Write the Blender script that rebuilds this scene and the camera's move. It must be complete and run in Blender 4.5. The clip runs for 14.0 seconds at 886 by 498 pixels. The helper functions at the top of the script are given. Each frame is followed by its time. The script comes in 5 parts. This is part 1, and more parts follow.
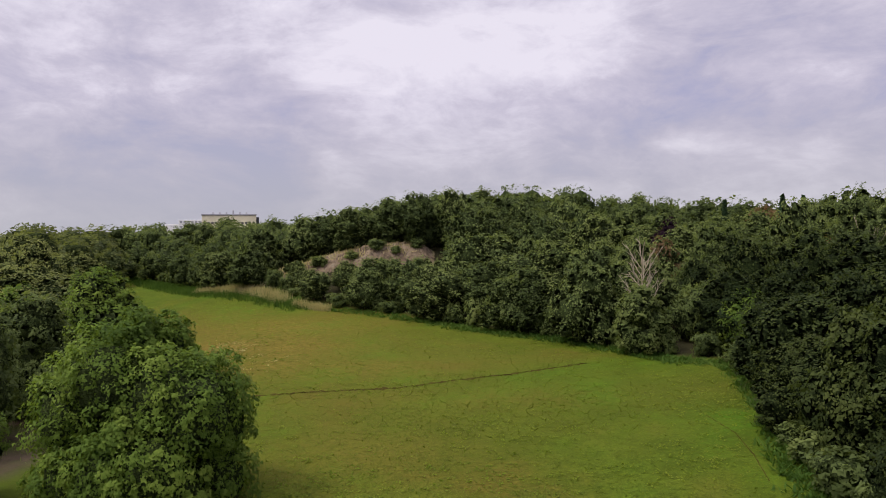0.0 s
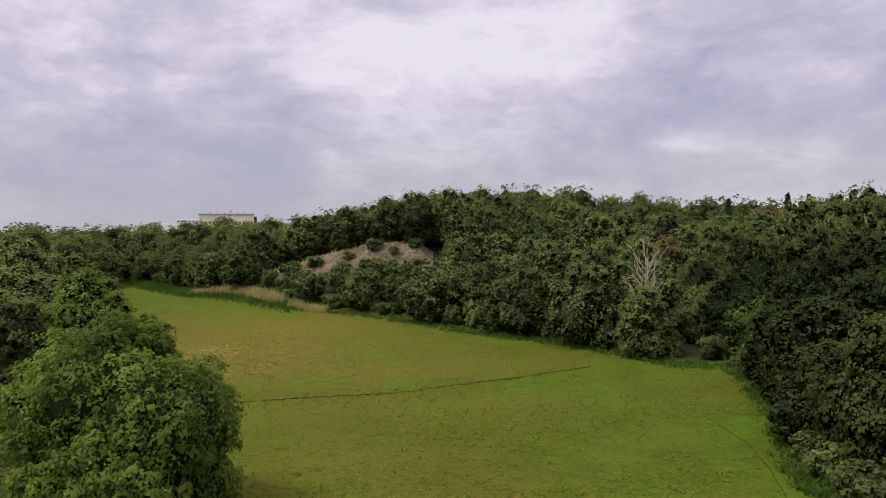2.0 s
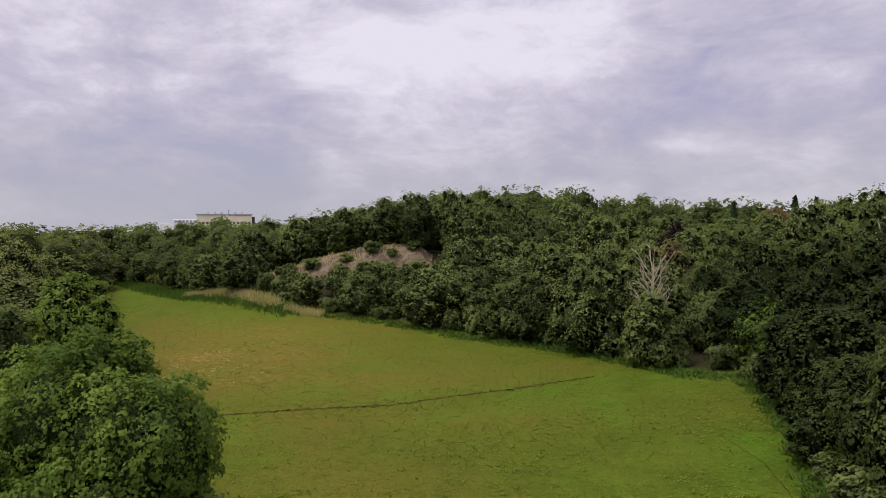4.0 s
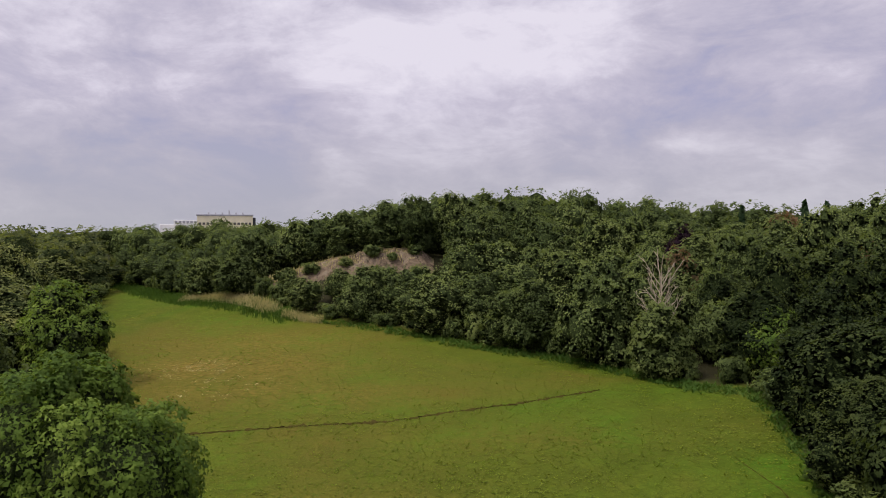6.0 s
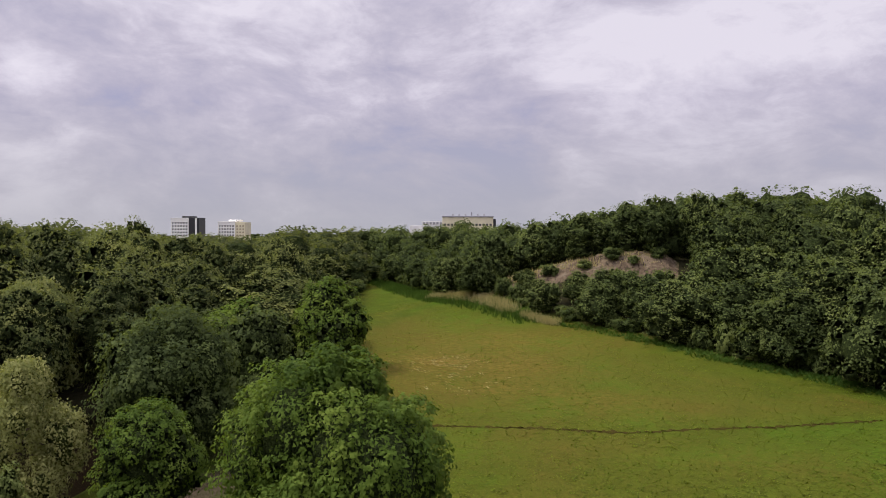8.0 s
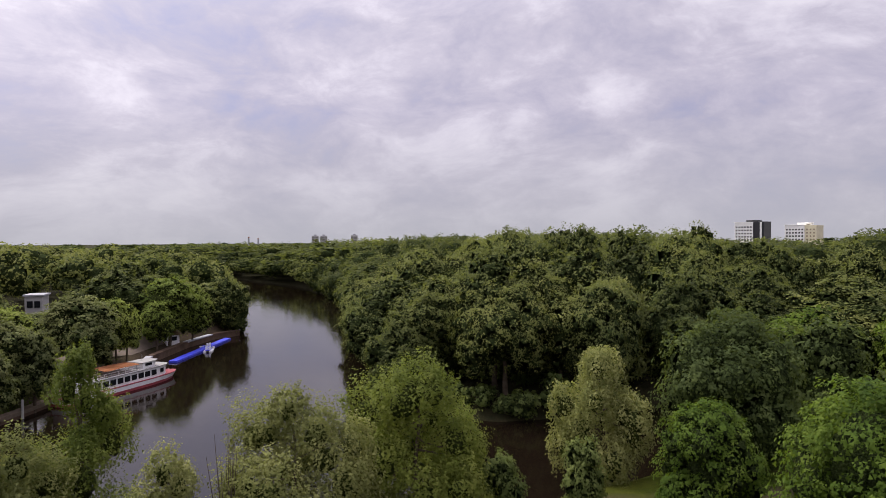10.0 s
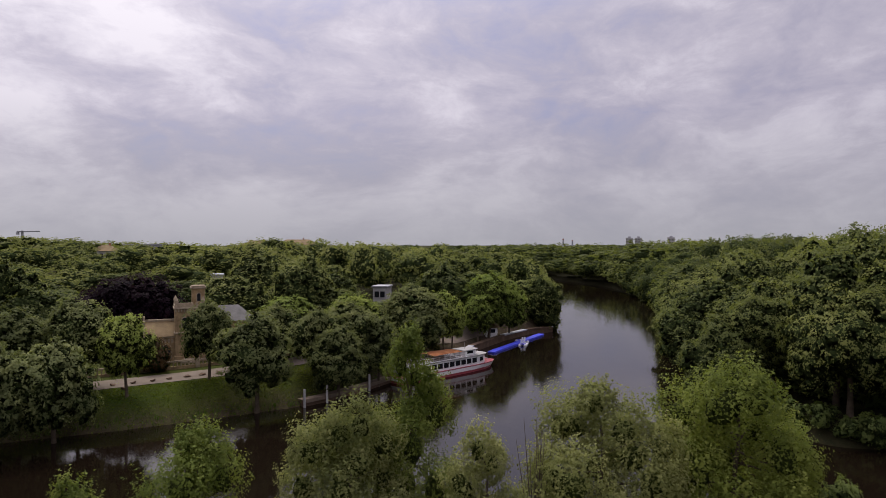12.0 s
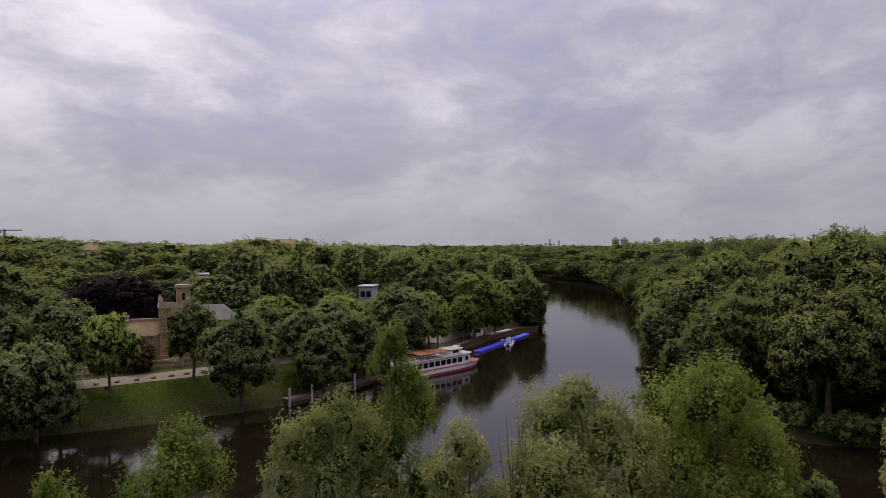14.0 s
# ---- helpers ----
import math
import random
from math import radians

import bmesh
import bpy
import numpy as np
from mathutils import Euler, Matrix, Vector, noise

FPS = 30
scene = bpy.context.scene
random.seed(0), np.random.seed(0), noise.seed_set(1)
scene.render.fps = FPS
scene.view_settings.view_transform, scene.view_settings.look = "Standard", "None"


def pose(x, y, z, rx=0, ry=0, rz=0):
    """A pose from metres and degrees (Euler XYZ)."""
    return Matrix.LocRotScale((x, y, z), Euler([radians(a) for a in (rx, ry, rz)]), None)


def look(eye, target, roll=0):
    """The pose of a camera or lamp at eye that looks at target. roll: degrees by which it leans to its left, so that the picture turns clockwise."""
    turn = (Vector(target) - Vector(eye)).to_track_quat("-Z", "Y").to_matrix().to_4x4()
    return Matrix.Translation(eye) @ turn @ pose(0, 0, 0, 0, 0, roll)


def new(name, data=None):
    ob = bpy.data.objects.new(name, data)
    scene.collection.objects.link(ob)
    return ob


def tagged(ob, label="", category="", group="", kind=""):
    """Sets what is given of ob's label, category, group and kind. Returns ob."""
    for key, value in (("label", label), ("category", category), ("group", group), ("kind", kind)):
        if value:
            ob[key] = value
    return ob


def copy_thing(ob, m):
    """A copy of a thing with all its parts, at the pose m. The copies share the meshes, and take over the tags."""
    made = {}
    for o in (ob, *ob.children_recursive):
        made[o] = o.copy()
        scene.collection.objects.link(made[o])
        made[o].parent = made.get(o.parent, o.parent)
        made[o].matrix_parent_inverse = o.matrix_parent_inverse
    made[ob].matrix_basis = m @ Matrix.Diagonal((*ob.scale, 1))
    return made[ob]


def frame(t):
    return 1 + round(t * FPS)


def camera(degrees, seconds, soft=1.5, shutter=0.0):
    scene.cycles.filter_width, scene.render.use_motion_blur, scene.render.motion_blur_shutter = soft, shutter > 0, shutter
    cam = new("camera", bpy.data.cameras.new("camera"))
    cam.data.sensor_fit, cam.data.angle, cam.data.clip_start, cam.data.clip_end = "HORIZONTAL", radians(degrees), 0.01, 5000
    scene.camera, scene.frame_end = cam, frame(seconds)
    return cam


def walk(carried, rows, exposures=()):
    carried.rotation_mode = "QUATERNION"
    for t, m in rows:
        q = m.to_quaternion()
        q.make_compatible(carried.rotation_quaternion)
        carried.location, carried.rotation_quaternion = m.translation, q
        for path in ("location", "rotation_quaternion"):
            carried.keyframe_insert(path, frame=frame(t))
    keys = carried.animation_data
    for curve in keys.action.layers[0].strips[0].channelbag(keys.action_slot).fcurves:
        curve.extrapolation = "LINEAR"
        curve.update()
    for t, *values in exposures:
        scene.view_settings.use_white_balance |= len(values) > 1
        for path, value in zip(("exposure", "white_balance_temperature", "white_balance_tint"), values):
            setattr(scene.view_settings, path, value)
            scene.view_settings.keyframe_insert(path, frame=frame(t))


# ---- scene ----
cam = camera(65.27, 14.0, 0.4)
PATH = [
    (0, pose(-0.34, -9.64, 20.32, 88.74, 0.39, 0.19)),
    (0.5, pose(-0.32, -8.91, 20.32, 88.72, 0.32, 0.29)),
    (1, pose(-0.27, -8.20, 20.27, 88.73, 0.33, 0.30)),
    (1.5, pose(-0.21, -7.44, 20.30, 88.74, 0.45, 0.17)),
    (2, pose(-0.15, -6.70, 20.32, 88.71, 0.38, 0.15)),
    (2.5, pose(-0.14, -5.94, 20.28, 88.71, 0.28, 0.24)),
    (3.0, pose(-0.13, -5.08, 20.29, 88.70, 0.15, 0.19)),
    (3.2, pose(-0.15, -4.75, 20.36, 88.65, 0.18, 0.16)),
    (5.3, pose(0.04, -1.28, 21.79, 88.81, 0.29, 0.17)),
    (5.5, pose(0.06, -0.99, 21.88, 88.74, 0.27, 0.29)),
    (6, pose(0.08, -0.40, 21.96, 88.64, 0.13, 0.33)),
    (6.5, pose(0.00, 0.00, 22.00, 88.86, 0.13, 0.00)),
    (7, pose(-0.28, 0.13, 22.08, 88.92, 0.09, 4.20)),
    (7.2, pose(-0.35, 0.15, 22.14, 88.86, -0.00, 7.03)),
    (9.3, pose(-0.20, -0.26, 22.28, 88.89, -0.01, 46.76)),
    (9.5, pose(-0.14, -0.27, 22.29, 88.94, 0.08, 51.77)),
    (10, pose(0.06, -0.11, 22.17, 89.11, 0.29, 64.13)),
    (10.5, pose(0.05, -0.10, 21.90, 89.28, 0.20, 76.44)),
    (10.7, pose(0.02, -0.08, 21.82, 89.33, 0.21, 81.26)),
    (11, pose(-0.00, -0.06, 21.71, 89.36, 0.30, 89.34)),
    (11.5, pose(-0.10, 0.15, 21.60, 89.38, 0.17, 90.40)),
    (12, pose(-0.19, 0.25, 21.52, 89.37, 0.08, 89.69)),
    (12.5, pose(-0.26, 0.36, 21.48, 89.37, 0.01, 89.16)),
    (13, pose(-0.22, 0.43, 21.46, 89.42, -0.03, 88.69)),
    (13.5, pose(-0.06, 0.49, 21.45, 89.41, -0.06, 88.36)),
    (14, pose(0.21, 0.46, 21.45, 89.39, -0.10, 88.62)),
]
walk(cam, PATH, [(0, 0.0), (3.2, -0.03), (5.3, -0.06), (7.2, -0.10), (9.3, -0.04), (10.5, 0.0), (11.0, 0.12), (11.5, -0.10), (12.0, -0.40), (12.5, -0.45), (14.0, -0.45)])

# ---- light ----
SKY_AT = (3.1, 1.7, 0.4)
ZENITH = 1.4                          # an overcast sky is brighter overhead
SUN_AZ, SUN_EL = 112.0, 56.0          # degrees left of the first heading, above the horizon
SUN_DIR = Vector((-math.sin(radians(SUN_AZ)) * math.cos(radians(SUN_EL)), math.cos(radians(SUN_AZ)) * math.cos(radians(SUN_EL)), math.sin(radians(SUN_EL))))
sun = new("sun", bpy.data.lights.new("sun", "SUN"))
sun.data.energy, sun.data.angle, sun.data.color = 2.7, radians(14), (1.0, 0.94, 0.80)
sun.matrix_world = look((0, 0, 200), Vector((0, 0, 200)) - SUN_DIR)


class Nodes:
    """Short hand for node trees."""

    def __init__(self, tree):
        self.t = tree
        tree.nodes.clear()

    def add(self, kind, inputs=()):
        n = self.t.nodes.new(kind)
        for a, b in dict(inputs).items():
            self.put(n, a, b)
        return n

    def put(self, n, a, b):
        if isinstance(b, bpy.types.NodeSocket):
            self.t.links.new(b, n.inputs[a])
        elif isinstance(b, bpy.types.Node):
            self.t.links.new(b.outputs[0], n.inputs[a])
        else:
            n.inputs[a].default_value = b

    def math(self, op, a, b=0.0, c=0.0):
        n = self.add("ShaderNodeMath", {0: a, 1: b, 2: c})
        n.operation = op
        return n.outputs[0]

    def noise(self, vec, scale, detail=4.0, rough=0.55, distort=0.0):
        return self.add("ShaderNodeTexNoise", inputs={"Vector": vec, "Scale": scale, "Detail": detail, "Roughness": rough, "Distortion": distort}).outputs[0]

    def ramp(self, fac, stops):
        n = self.add("ShaderNodeValToRGB", inputs={0: fac})
        e = n.color_ramp.elements
        while len(e) < len(stops):
            e.new(0.5)
        for k, (p, c) in zip(e, stops):
            k.position = p
            k.color = (*c, 1) if len(c) == 3 else c
        return n.outputs[0]

    def mix(self, fac, a, b, blend="MIX"):
        n = self.add("ShaderNodeMix")
        n.data_type, n.blend_type = "RGBA", blend
        self.put(n, 0, fac), self.put(n, 6, a), self.put(n, 7, b)
        return n.outputs[2]

    def span(self, v, a, b, c=0.0, d=1.0):
        return self.add("ShaderNodeMapRange", inputs={0: v, 1: a, 2: b, 3: c, 4: d}).outputs[0]


def make_world():
    w = bpy.data.worlds.new("sky")
    scene.world = w
    w.use_nodes = True
    n = Nodes(w.node_tree)
    way = n.add("ShaderNodeTexCoord").outputs["Generated"]
    xyz = n.add("ShaderNodeSeparateXYZ", inputs={0: way})
    warp = n.add("ShaderNodeTexNoise", {"Vector": n.add("ShaderNodeMapping", {0: way, 3: (1, 1, 2.0)}), "Scale": 2.2, "Detail": 3.0}).outputs[1]
    bent = n.add("ShaderNodeVectorMath", {0: way, 1: n.mix(1.0, warp, (0.22, 0.22, 0.10, 1), "MULTIPLY")}).outputs[0]
    bank = n.noise(n.add("ShaderNodeMapping", {0: bent, 1: SKY_AT, 2: (0.12, 0.05, 0), 3: (1, 1, 2.3)}), 2.1, 3, 0.5)
    heap = n.noise(n.add("ShaderNodeMapping", {0: bent, 1: (7.7, 4.2, 2.0), 2: (-0.1, 0.1, 0), 3: (1, 1, 1.85)}), 5.2, 10, 0.60)
    wisp = n.noise(n.add("ShaderNodeMapping", {0: bent, 1: (1.7, 9.2, 5.0), 3: (1, 1, 2.4)}), 9.0, 10, 0.64, 0.3)
    thick = n.math("ADD", n.math("MULTIPLY", bank, 0.40), n.math("ADD", n.math("MULTIPLY", heap, 0.37), n.math("MULTIPLY", wisp, 0.23)))
    dot = n.add("ShaderNodeVectorMath", {0: way, 1: tuple(SUN_DIR)})
    dot.operation = "DOT_PRODUCT"
    near_sun = n.math("MAXIMUM", dot.outputs["Value"], 0.0)
    glow = n.math("POWER", near_sun, 5.0)
    cloud = n.ramp(thick, [(0.39, (0.47, 0.47, 0.62)), (0.45, (0.545, 0.535, 0.635)), (0.50, (0.65, 0.63, 0.71)), (0.535, (0.76, 0.74, 0.81)), (0.585, (0.89, 0.87, 0.92))])
    sky = n.add("ShaderNodeTexSky")
    sky.sky_type, sky.sun_disc, sky.sun_elevation, sky.sun_rotation = "NISHITA", False, radians(SUN_EL), radians(-SUN_AZ)
    blue = n.mix(1.0, sky.outputs[0], (0.10, 0.10, 0.10, 1), "MULTIPLY")
    gap = n.ramp(thick, [(0.38, (0.15, 0.15, 0.15)), (0.45, (0, 0, 0))])
    full = n.mix(gap, cloud, blue)
    lit = n.mix(1.0, full, n.add("ShaderNodeCombineColor", inputs={0: n.math("MULTIPLY_ADD", glow, 1.75, 0.92), 1: n.math("MULTIPLY_ADD", glow, 1.68, 0.89), 2: n.math("MULTIPLY_ADD", glow, 1.60, 0.965)}).outputs[0], "MULTIPLY")
    haze = n.ramp(xyz.outputs[2], [(0.0, (0.75, 0.75, 0.75)), (0.18, (0.0, 0.0, 0.0))])
    lit = n.mix(haze, lit, (0.47, 0.47, 0.51, 1))
    zenith = n.math("MULTIPLY_ADD", n.span(xyz.outputs[2], 0.30, 1.0), ZENITH, 1.0)
    lit = n.mix(1.0, lit, n.add("ShaderNodeCombineColor", {0: zenith, 1: zenith, 2: zenith}).outputs[0], "MULTIPLY")
    ground = n.span(xyz.outputs[2], -0.0105, -0.0075, 1.0, 0.0)
    lit = n.mix(ground, lit, (0.08, 0.09, 0.06, 1))
    out = n.add("ShaderNodeOutputWorld")
    n.put(out, 0, n.add("ShaderNodeBackground", inputs={0: lit, 1: 1.0}))


make_world()


# ---- materials ----
def material(name):
    m = bpy.data.materials.new(name)
    m.use_nodes = True
    return m, Nodes(m.node_tree)


def finish(n, shader):
    n.put(n.add("ShaderNodeOutputMaterial"), 0, shader)


def plain(name, colour, rough=0.7, metal=0.0, grain=8.0, amount=0.25, bump=0.2, fleck=60.0):
    """A painted or mineral surface with stains at two scales and fine relief."""
    m, n = material(name)
    at = n.add("ShaderNodeTexCoord").outputs["Object"]
    a, b = n.noise(at, grain * 0.12, 5, 0.6), n.noise(at, fleck * 0.2, 4, 0.6)
    c = n.mix(n.span(a, 0.3, 0.7), tuple(x * (1 - amount) for x in colour) + (1,), tuple(min(1, x * (1 + amount * 0.5)) for x in colour) + (1,))
    c = n.mix(n.span(b, 0.35, 0.75, 0, amount), c, tuple(x * 0.6 for x in colour) + (1,))
    bp = n.add("ShaderNodeBump", inputs={"Strength": bump, "Distance": 0.03, "Height": b})
    finish(n, n.add("ShaderNodeBsdfPrincipled", inputs={"Base Color": c, "Roughness": rough, "Metallic": metal, "Normal": bp, "Specular IOR Level": 0.5 if rough < 0.75 else 0.12}))
    return m


def leaves(name, dark, mid, light, own=0.5, patch=0.09):
    """Foliage: a tint for each tree, drifts through the crown, and a change from leaf to leaf."""
    m, n = material(name)
    geo = n.add("ShaderNodeNewGeometry")
    rnd = n.add("ShaderNodeObjectInfo").outputs["Random"]
    drift = n.noise(geo.outputs["Position"], patch, 3, 0.6)
    isl = geo.outputs["Random Per Island"]
    own_tint = n.add("ShaderNodeAttribute")
    own_tint.attribute_name = "tint"
    f = n.math("ADD", n.math("MULTIPLY", n.span(drift, 0.25, 0.75), 1 - own), n.math("MULTIPLY", rnd, own))
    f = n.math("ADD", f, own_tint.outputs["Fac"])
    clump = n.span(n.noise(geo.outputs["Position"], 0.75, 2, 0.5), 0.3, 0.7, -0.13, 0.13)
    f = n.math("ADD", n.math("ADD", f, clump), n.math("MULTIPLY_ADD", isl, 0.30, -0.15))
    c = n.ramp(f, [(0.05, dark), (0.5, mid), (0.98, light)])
    c = n.mix(n.span(n.noise(geo.outputs["Position"], 0.023, 2), 0.4, 0.7, 0.0, 0.25), c, (mid[0] * 1.3, mid[1] * 1.15, mid[2] * 0.9, 1))
    p = n.add("ShaderNodeBsdfPrincipled", inputs={"Base Color": c, "Roughness": 0.65, "Specular IOR Level": 0.05})
    t = n.add("ShaderNodeBsdfTranslucent", inputs={0: n.mix(0.5, c, (light[0] * 1.2, light[1] * 1.3, light[2] * 0.5, 1))})
    finish(n, n.add("ShaderNodeMixShader", inputs={0: 0.38, 1: p, 2: t}))
    return m


LEAF = leaves("leaf_green", (0.040, 0.058, 0.021), (0.088, 0.116, 0.037), (0.165, 0.195, 0.060), 0.6)
# Darker copy of the green leaf: the near wood edge's gloom is in its colour.
LEAF_GLOOM = leaves("leaf_green_gloom", (0.013, 0.022, 0.008), (0.032, 0.046, 0.014), (0.072, 0.090, 0.024), 0.6)
LEAF_RIVER = leaves("leaf_yellow_green", (0.038, 0.050, 0.020), (0.102, 0.122, 0.040), (0.205, 0.218, 0.068), 0.6)
LEAF_BRIGHT = leaves("leaf_bright", (0.030, 0.058, 0.012), (0.078, 0.124, 0.020), (0.165, 0.220, 0.038), 0.2)
LEAF_LIME = leaves("leaf_lime", (0.060, 0.085, 0.017), (0.130, 0.160, 0.034), (0.230, 0.255, 0.060), 0.2)
LEAF_WILLOW = leaves("leaf_willow", (0.088, 0.104, 0.036), (0.172, 0.186, 0.064), (0.280, 0.280, 0.110), 0.2)
# Light green leaves, brightened further: a backlit glow is put into the colour.
LEAF_BACKLIT = leaves("leaf_light_green_backlit", (0.075, 0.112, 0.022), (0.165, 0.212, 0.046), (0.270, 0.310, 0.080), 0.3)
LEAF_ALLEY = leaves("leaf_grey_green", (0.039, 0.050, 0.025), (0.098, 0.115, 0.046), (0.195, 0.210, 0.080), 0.5)
LEAF_PURPLE = leaves("leaf_purple", (0.006, 0.003, 0.006), (0.013, 0.006, 0.011), (0.024, 0.010, 0.016), 0.2)
LEAF_RED = leaves("leaf_russet", (0.050, 0.040, 0.020), (0.095, 0.060, 0.030), (0.140, 0.085, 0.040), 0.2)
LEAF_FIR = leaves("needle_dark", (0.012, 0.026, 0.014), (0.022, 0.042, 0.020), (0.036, 0.060, 0.026), 0.3)


def shaded_foliage(name, dark, mid):
    """The mass of leaves and twigs inside a crown, with leaf-sized grain and the crown's shade in its colour."""
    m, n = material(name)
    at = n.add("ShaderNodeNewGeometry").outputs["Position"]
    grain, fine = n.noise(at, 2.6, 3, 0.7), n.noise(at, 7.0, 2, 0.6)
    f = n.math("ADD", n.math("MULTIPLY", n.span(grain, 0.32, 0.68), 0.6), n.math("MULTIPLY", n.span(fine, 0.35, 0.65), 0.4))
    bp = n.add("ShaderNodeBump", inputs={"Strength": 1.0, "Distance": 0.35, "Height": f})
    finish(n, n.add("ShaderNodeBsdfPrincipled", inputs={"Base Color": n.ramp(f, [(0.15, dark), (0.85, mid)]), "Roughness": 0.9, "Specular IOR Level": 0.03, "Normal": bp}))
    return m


INNER = shaded_foliage("inner_leaves_shaded", (0.018, 0.027, 0.010), (0.064, 0.086, 0.026))
INNER_PURPLE = shaded_foliage("inner_purple_leaves_shaded", (0.004, 0.002, 0.004), (0.012, 0.006, 0.010))
INNER_PALE = shaded_foliage("inner_pale_leaves_shaded", (0.026, 0.035, 0.010), (0.078, 0.096, 0.024))
INNER_GLOOM = shaded_foliage("inner_dark_leaves_shaded", (0.006, 0.011, 0.004), (0.024, 0.034, 0.010))
BARK = plain("bark", (0.11, 0.085, 0.06), 0.95, 0, 12, 0.45, 0.6, 90)
DEADWOOD = plain("bleached_wood", (0.31, 0.26, 0.19), 0.9, 0, 10, 0.3, 0.4, 80)


def make_ground():
    m, n = material("ground_cover")
    geo = n.add("ShaderNodeNewGeometry").outputs["Position"]
    cover = n.add("ShaderNodeVertexColor")
    cover.layer_name = "cover"
    mask = n.add("ShaderNodeSeparateColor", {0: cover.outputs[0]})
    big, mids, fine = n.noise(geo, 0.030, 4, 0.6, 0.4), n.noise(geo, 0.22, 5, 0.62), n.noise(geo, 1.3, 6, 0.72)
    grit, herb = n.noise(geo, 3.6, 4, 0.75), n.noise(geo, 0.75, 6, 0.7, 0.6)
    blade = n.noise(geo, 9.0, 4, 0.75)
    grass = n.ramp(big, [(0.36, (0.046, 0.104, 0.006)), (0.48, (0.066, 0.092, 0.008)), (0.60, (0.088, 0.074, 0.012))])
    grass = n.mix(n.span(mids, 0.40, 0.62, 0.0, 0.8), grass, (0.042, 0.064, 0.005, 1))
    grass = n.mix(n.span(fine, 0.44, 0.60, 0.0, 0.50), grass, (0.037, 0.053, 0.004, 1))
    grass = n.mix(n.span(blade, 0.50, 0.70, 0.0, 0.35), grass, (0.115, 0.128, 0.0081, 1))
    grass = n.mix(n.span(grit, 0.50, 0.64, 0.0, 0.24), grass, (0.017, 0.027, 0.0015, 1))
    grass = n.mix(n.span(grit, 0.34, 0.44, 0.30, 0.0), grass, (0.127, 0.139, 0.0061, 1))
    grass = n.mix(n.span(herb, 0.57, 0.68, 0.0, 0.45), grass, (0.023, 0.038, 0.0030, 1))
    dry = n.mix(n.span(fine, 0.38, 0.60), (0.088, 0.060, 0.009, 1), (0.175, 0.122, 0.026, 1))
    dryness = n.math("MULTIPLY", mask.outputs[1], n.span(n.math("ADD", n.math("MULTIPLY", mids, 0.6), n.math("MULTIPLY", fine, 0.4)), 0.30, 0.56))
    grass = n.mix(dryness, grass, dry)
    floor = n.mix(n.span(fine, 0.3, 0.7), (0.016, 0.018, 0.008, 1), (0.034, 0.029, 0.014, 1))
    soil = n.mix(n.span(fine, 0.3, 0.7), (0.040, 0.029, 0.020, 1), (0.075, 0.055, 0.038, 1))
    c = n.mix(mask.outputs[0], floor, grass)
    c = n.mix(n.math("MULTIPLY", mask.outputs[2], n.span(mids, 0.25, 0.5, 0.5, 1.0)), c, soil)
    bp = n.add("ShaderNodeBump", inputs={"Strength": 0.6, "Distance": 0.40, "Height": n.math("ADD", n.math("ADD", fine, n.math("MULTIPLY", grit, 0.5)), n.math("MULTIPLY", blade, 0.25))})
    finish(n, n.add("ShaderNodeBsdfPrincipled", inputs={"Base Color": c, "Roughness": 0.9, "Specular IOR Level": 0.04, "Normal": bp}))
    return m


def make_water():
    m, n = material("river_water")
    geo = n.add("ShaderNodeNewGeometry").outputs["Position"]
    long_ = n.noise(n.add("ShaderNodeMapping", inputs={0: geo, 2: (0, 0, 0.5), 3: (0.35, 0.9, 1)}), 0.8, 3, 0.5)
    short = n.noise(geo, 2.4, 4, 0.6)
    calm = n.span(n.noise(geo, 0.035, 3), 0.40, 0.62)
    h = n.math("ADD", n.math("MULTIPLY", long_, 1.0), n.math("MULTIPLY", short, 0.25))
    bp = n.add("ShaderNodeBump", inputs={"Strength": n.math("MULTIPLY_ADD", calm, 0.10, 0.035), "Distance": 0.20, "Height": h})
    c = n.mix(n.noise(geo, 0.05, 3), (0.0052, 0.0034, 0.0020, 1), (0.0090, 0.0060, 0.0038, 1))
    finish(n, n.add("ShaderNodeBsdfPrincipled", inputs={"Base Color": c, "Roughness": 0.06, "IOR": 1.333, "Normal": bp}))
    return m


GROUND, WATER = make_ground(), make_water()
GRASS = leaves("grass_blades", (0.054, 0.092, 0.009), (0.082, 0.112, 0.012), (0.130, 0.140, 0.022), 0.0, 0.05)
WEEDS = leaves("nettle_green", (0.024, 0.054, 0.010), (0.044, 0.085, 0.014), (0.078, 0.128, 0.024), 0.0, 0.1)
CLUMPS = leaves("lush_meadow_green", (0.062, 0.104, 0.009), (0.105, 0.142, 0.013), (0.160, 0.178, 0.026), 0.0, 0.05)
REED = leaves("reed_straw", (0.20, 0.18, 0.075), (0.33, 0.285, 0.135), (0.45, 0.39, 0.21), 0.0, 0.1)
PAVING = plain("pale_paving", (0.15, 0.12, 0.094), 0.9, 0, 3, 0.25, 0.3, 30)
SAND = plain("sandstone", (0.30, 0.215, 0.115), 0.9, 0, 9, 0.5, 0.6, 25)
SANDLIGHT = plain("light_sandstone", (0.34, 0.275, 0.19), 0.9, 0, 9, 0.45, 0.6, 25)
SLATE = plain("slate_roof", (0.11, 0.105, 0.10), 0.8, 0, 5, 0.3, 0.4, 40)
TILE = plain("brown_roof_tiles", (0.19, 0.135, 0.070), 0.8, 0, 5, 0.35, 0.5, 50)
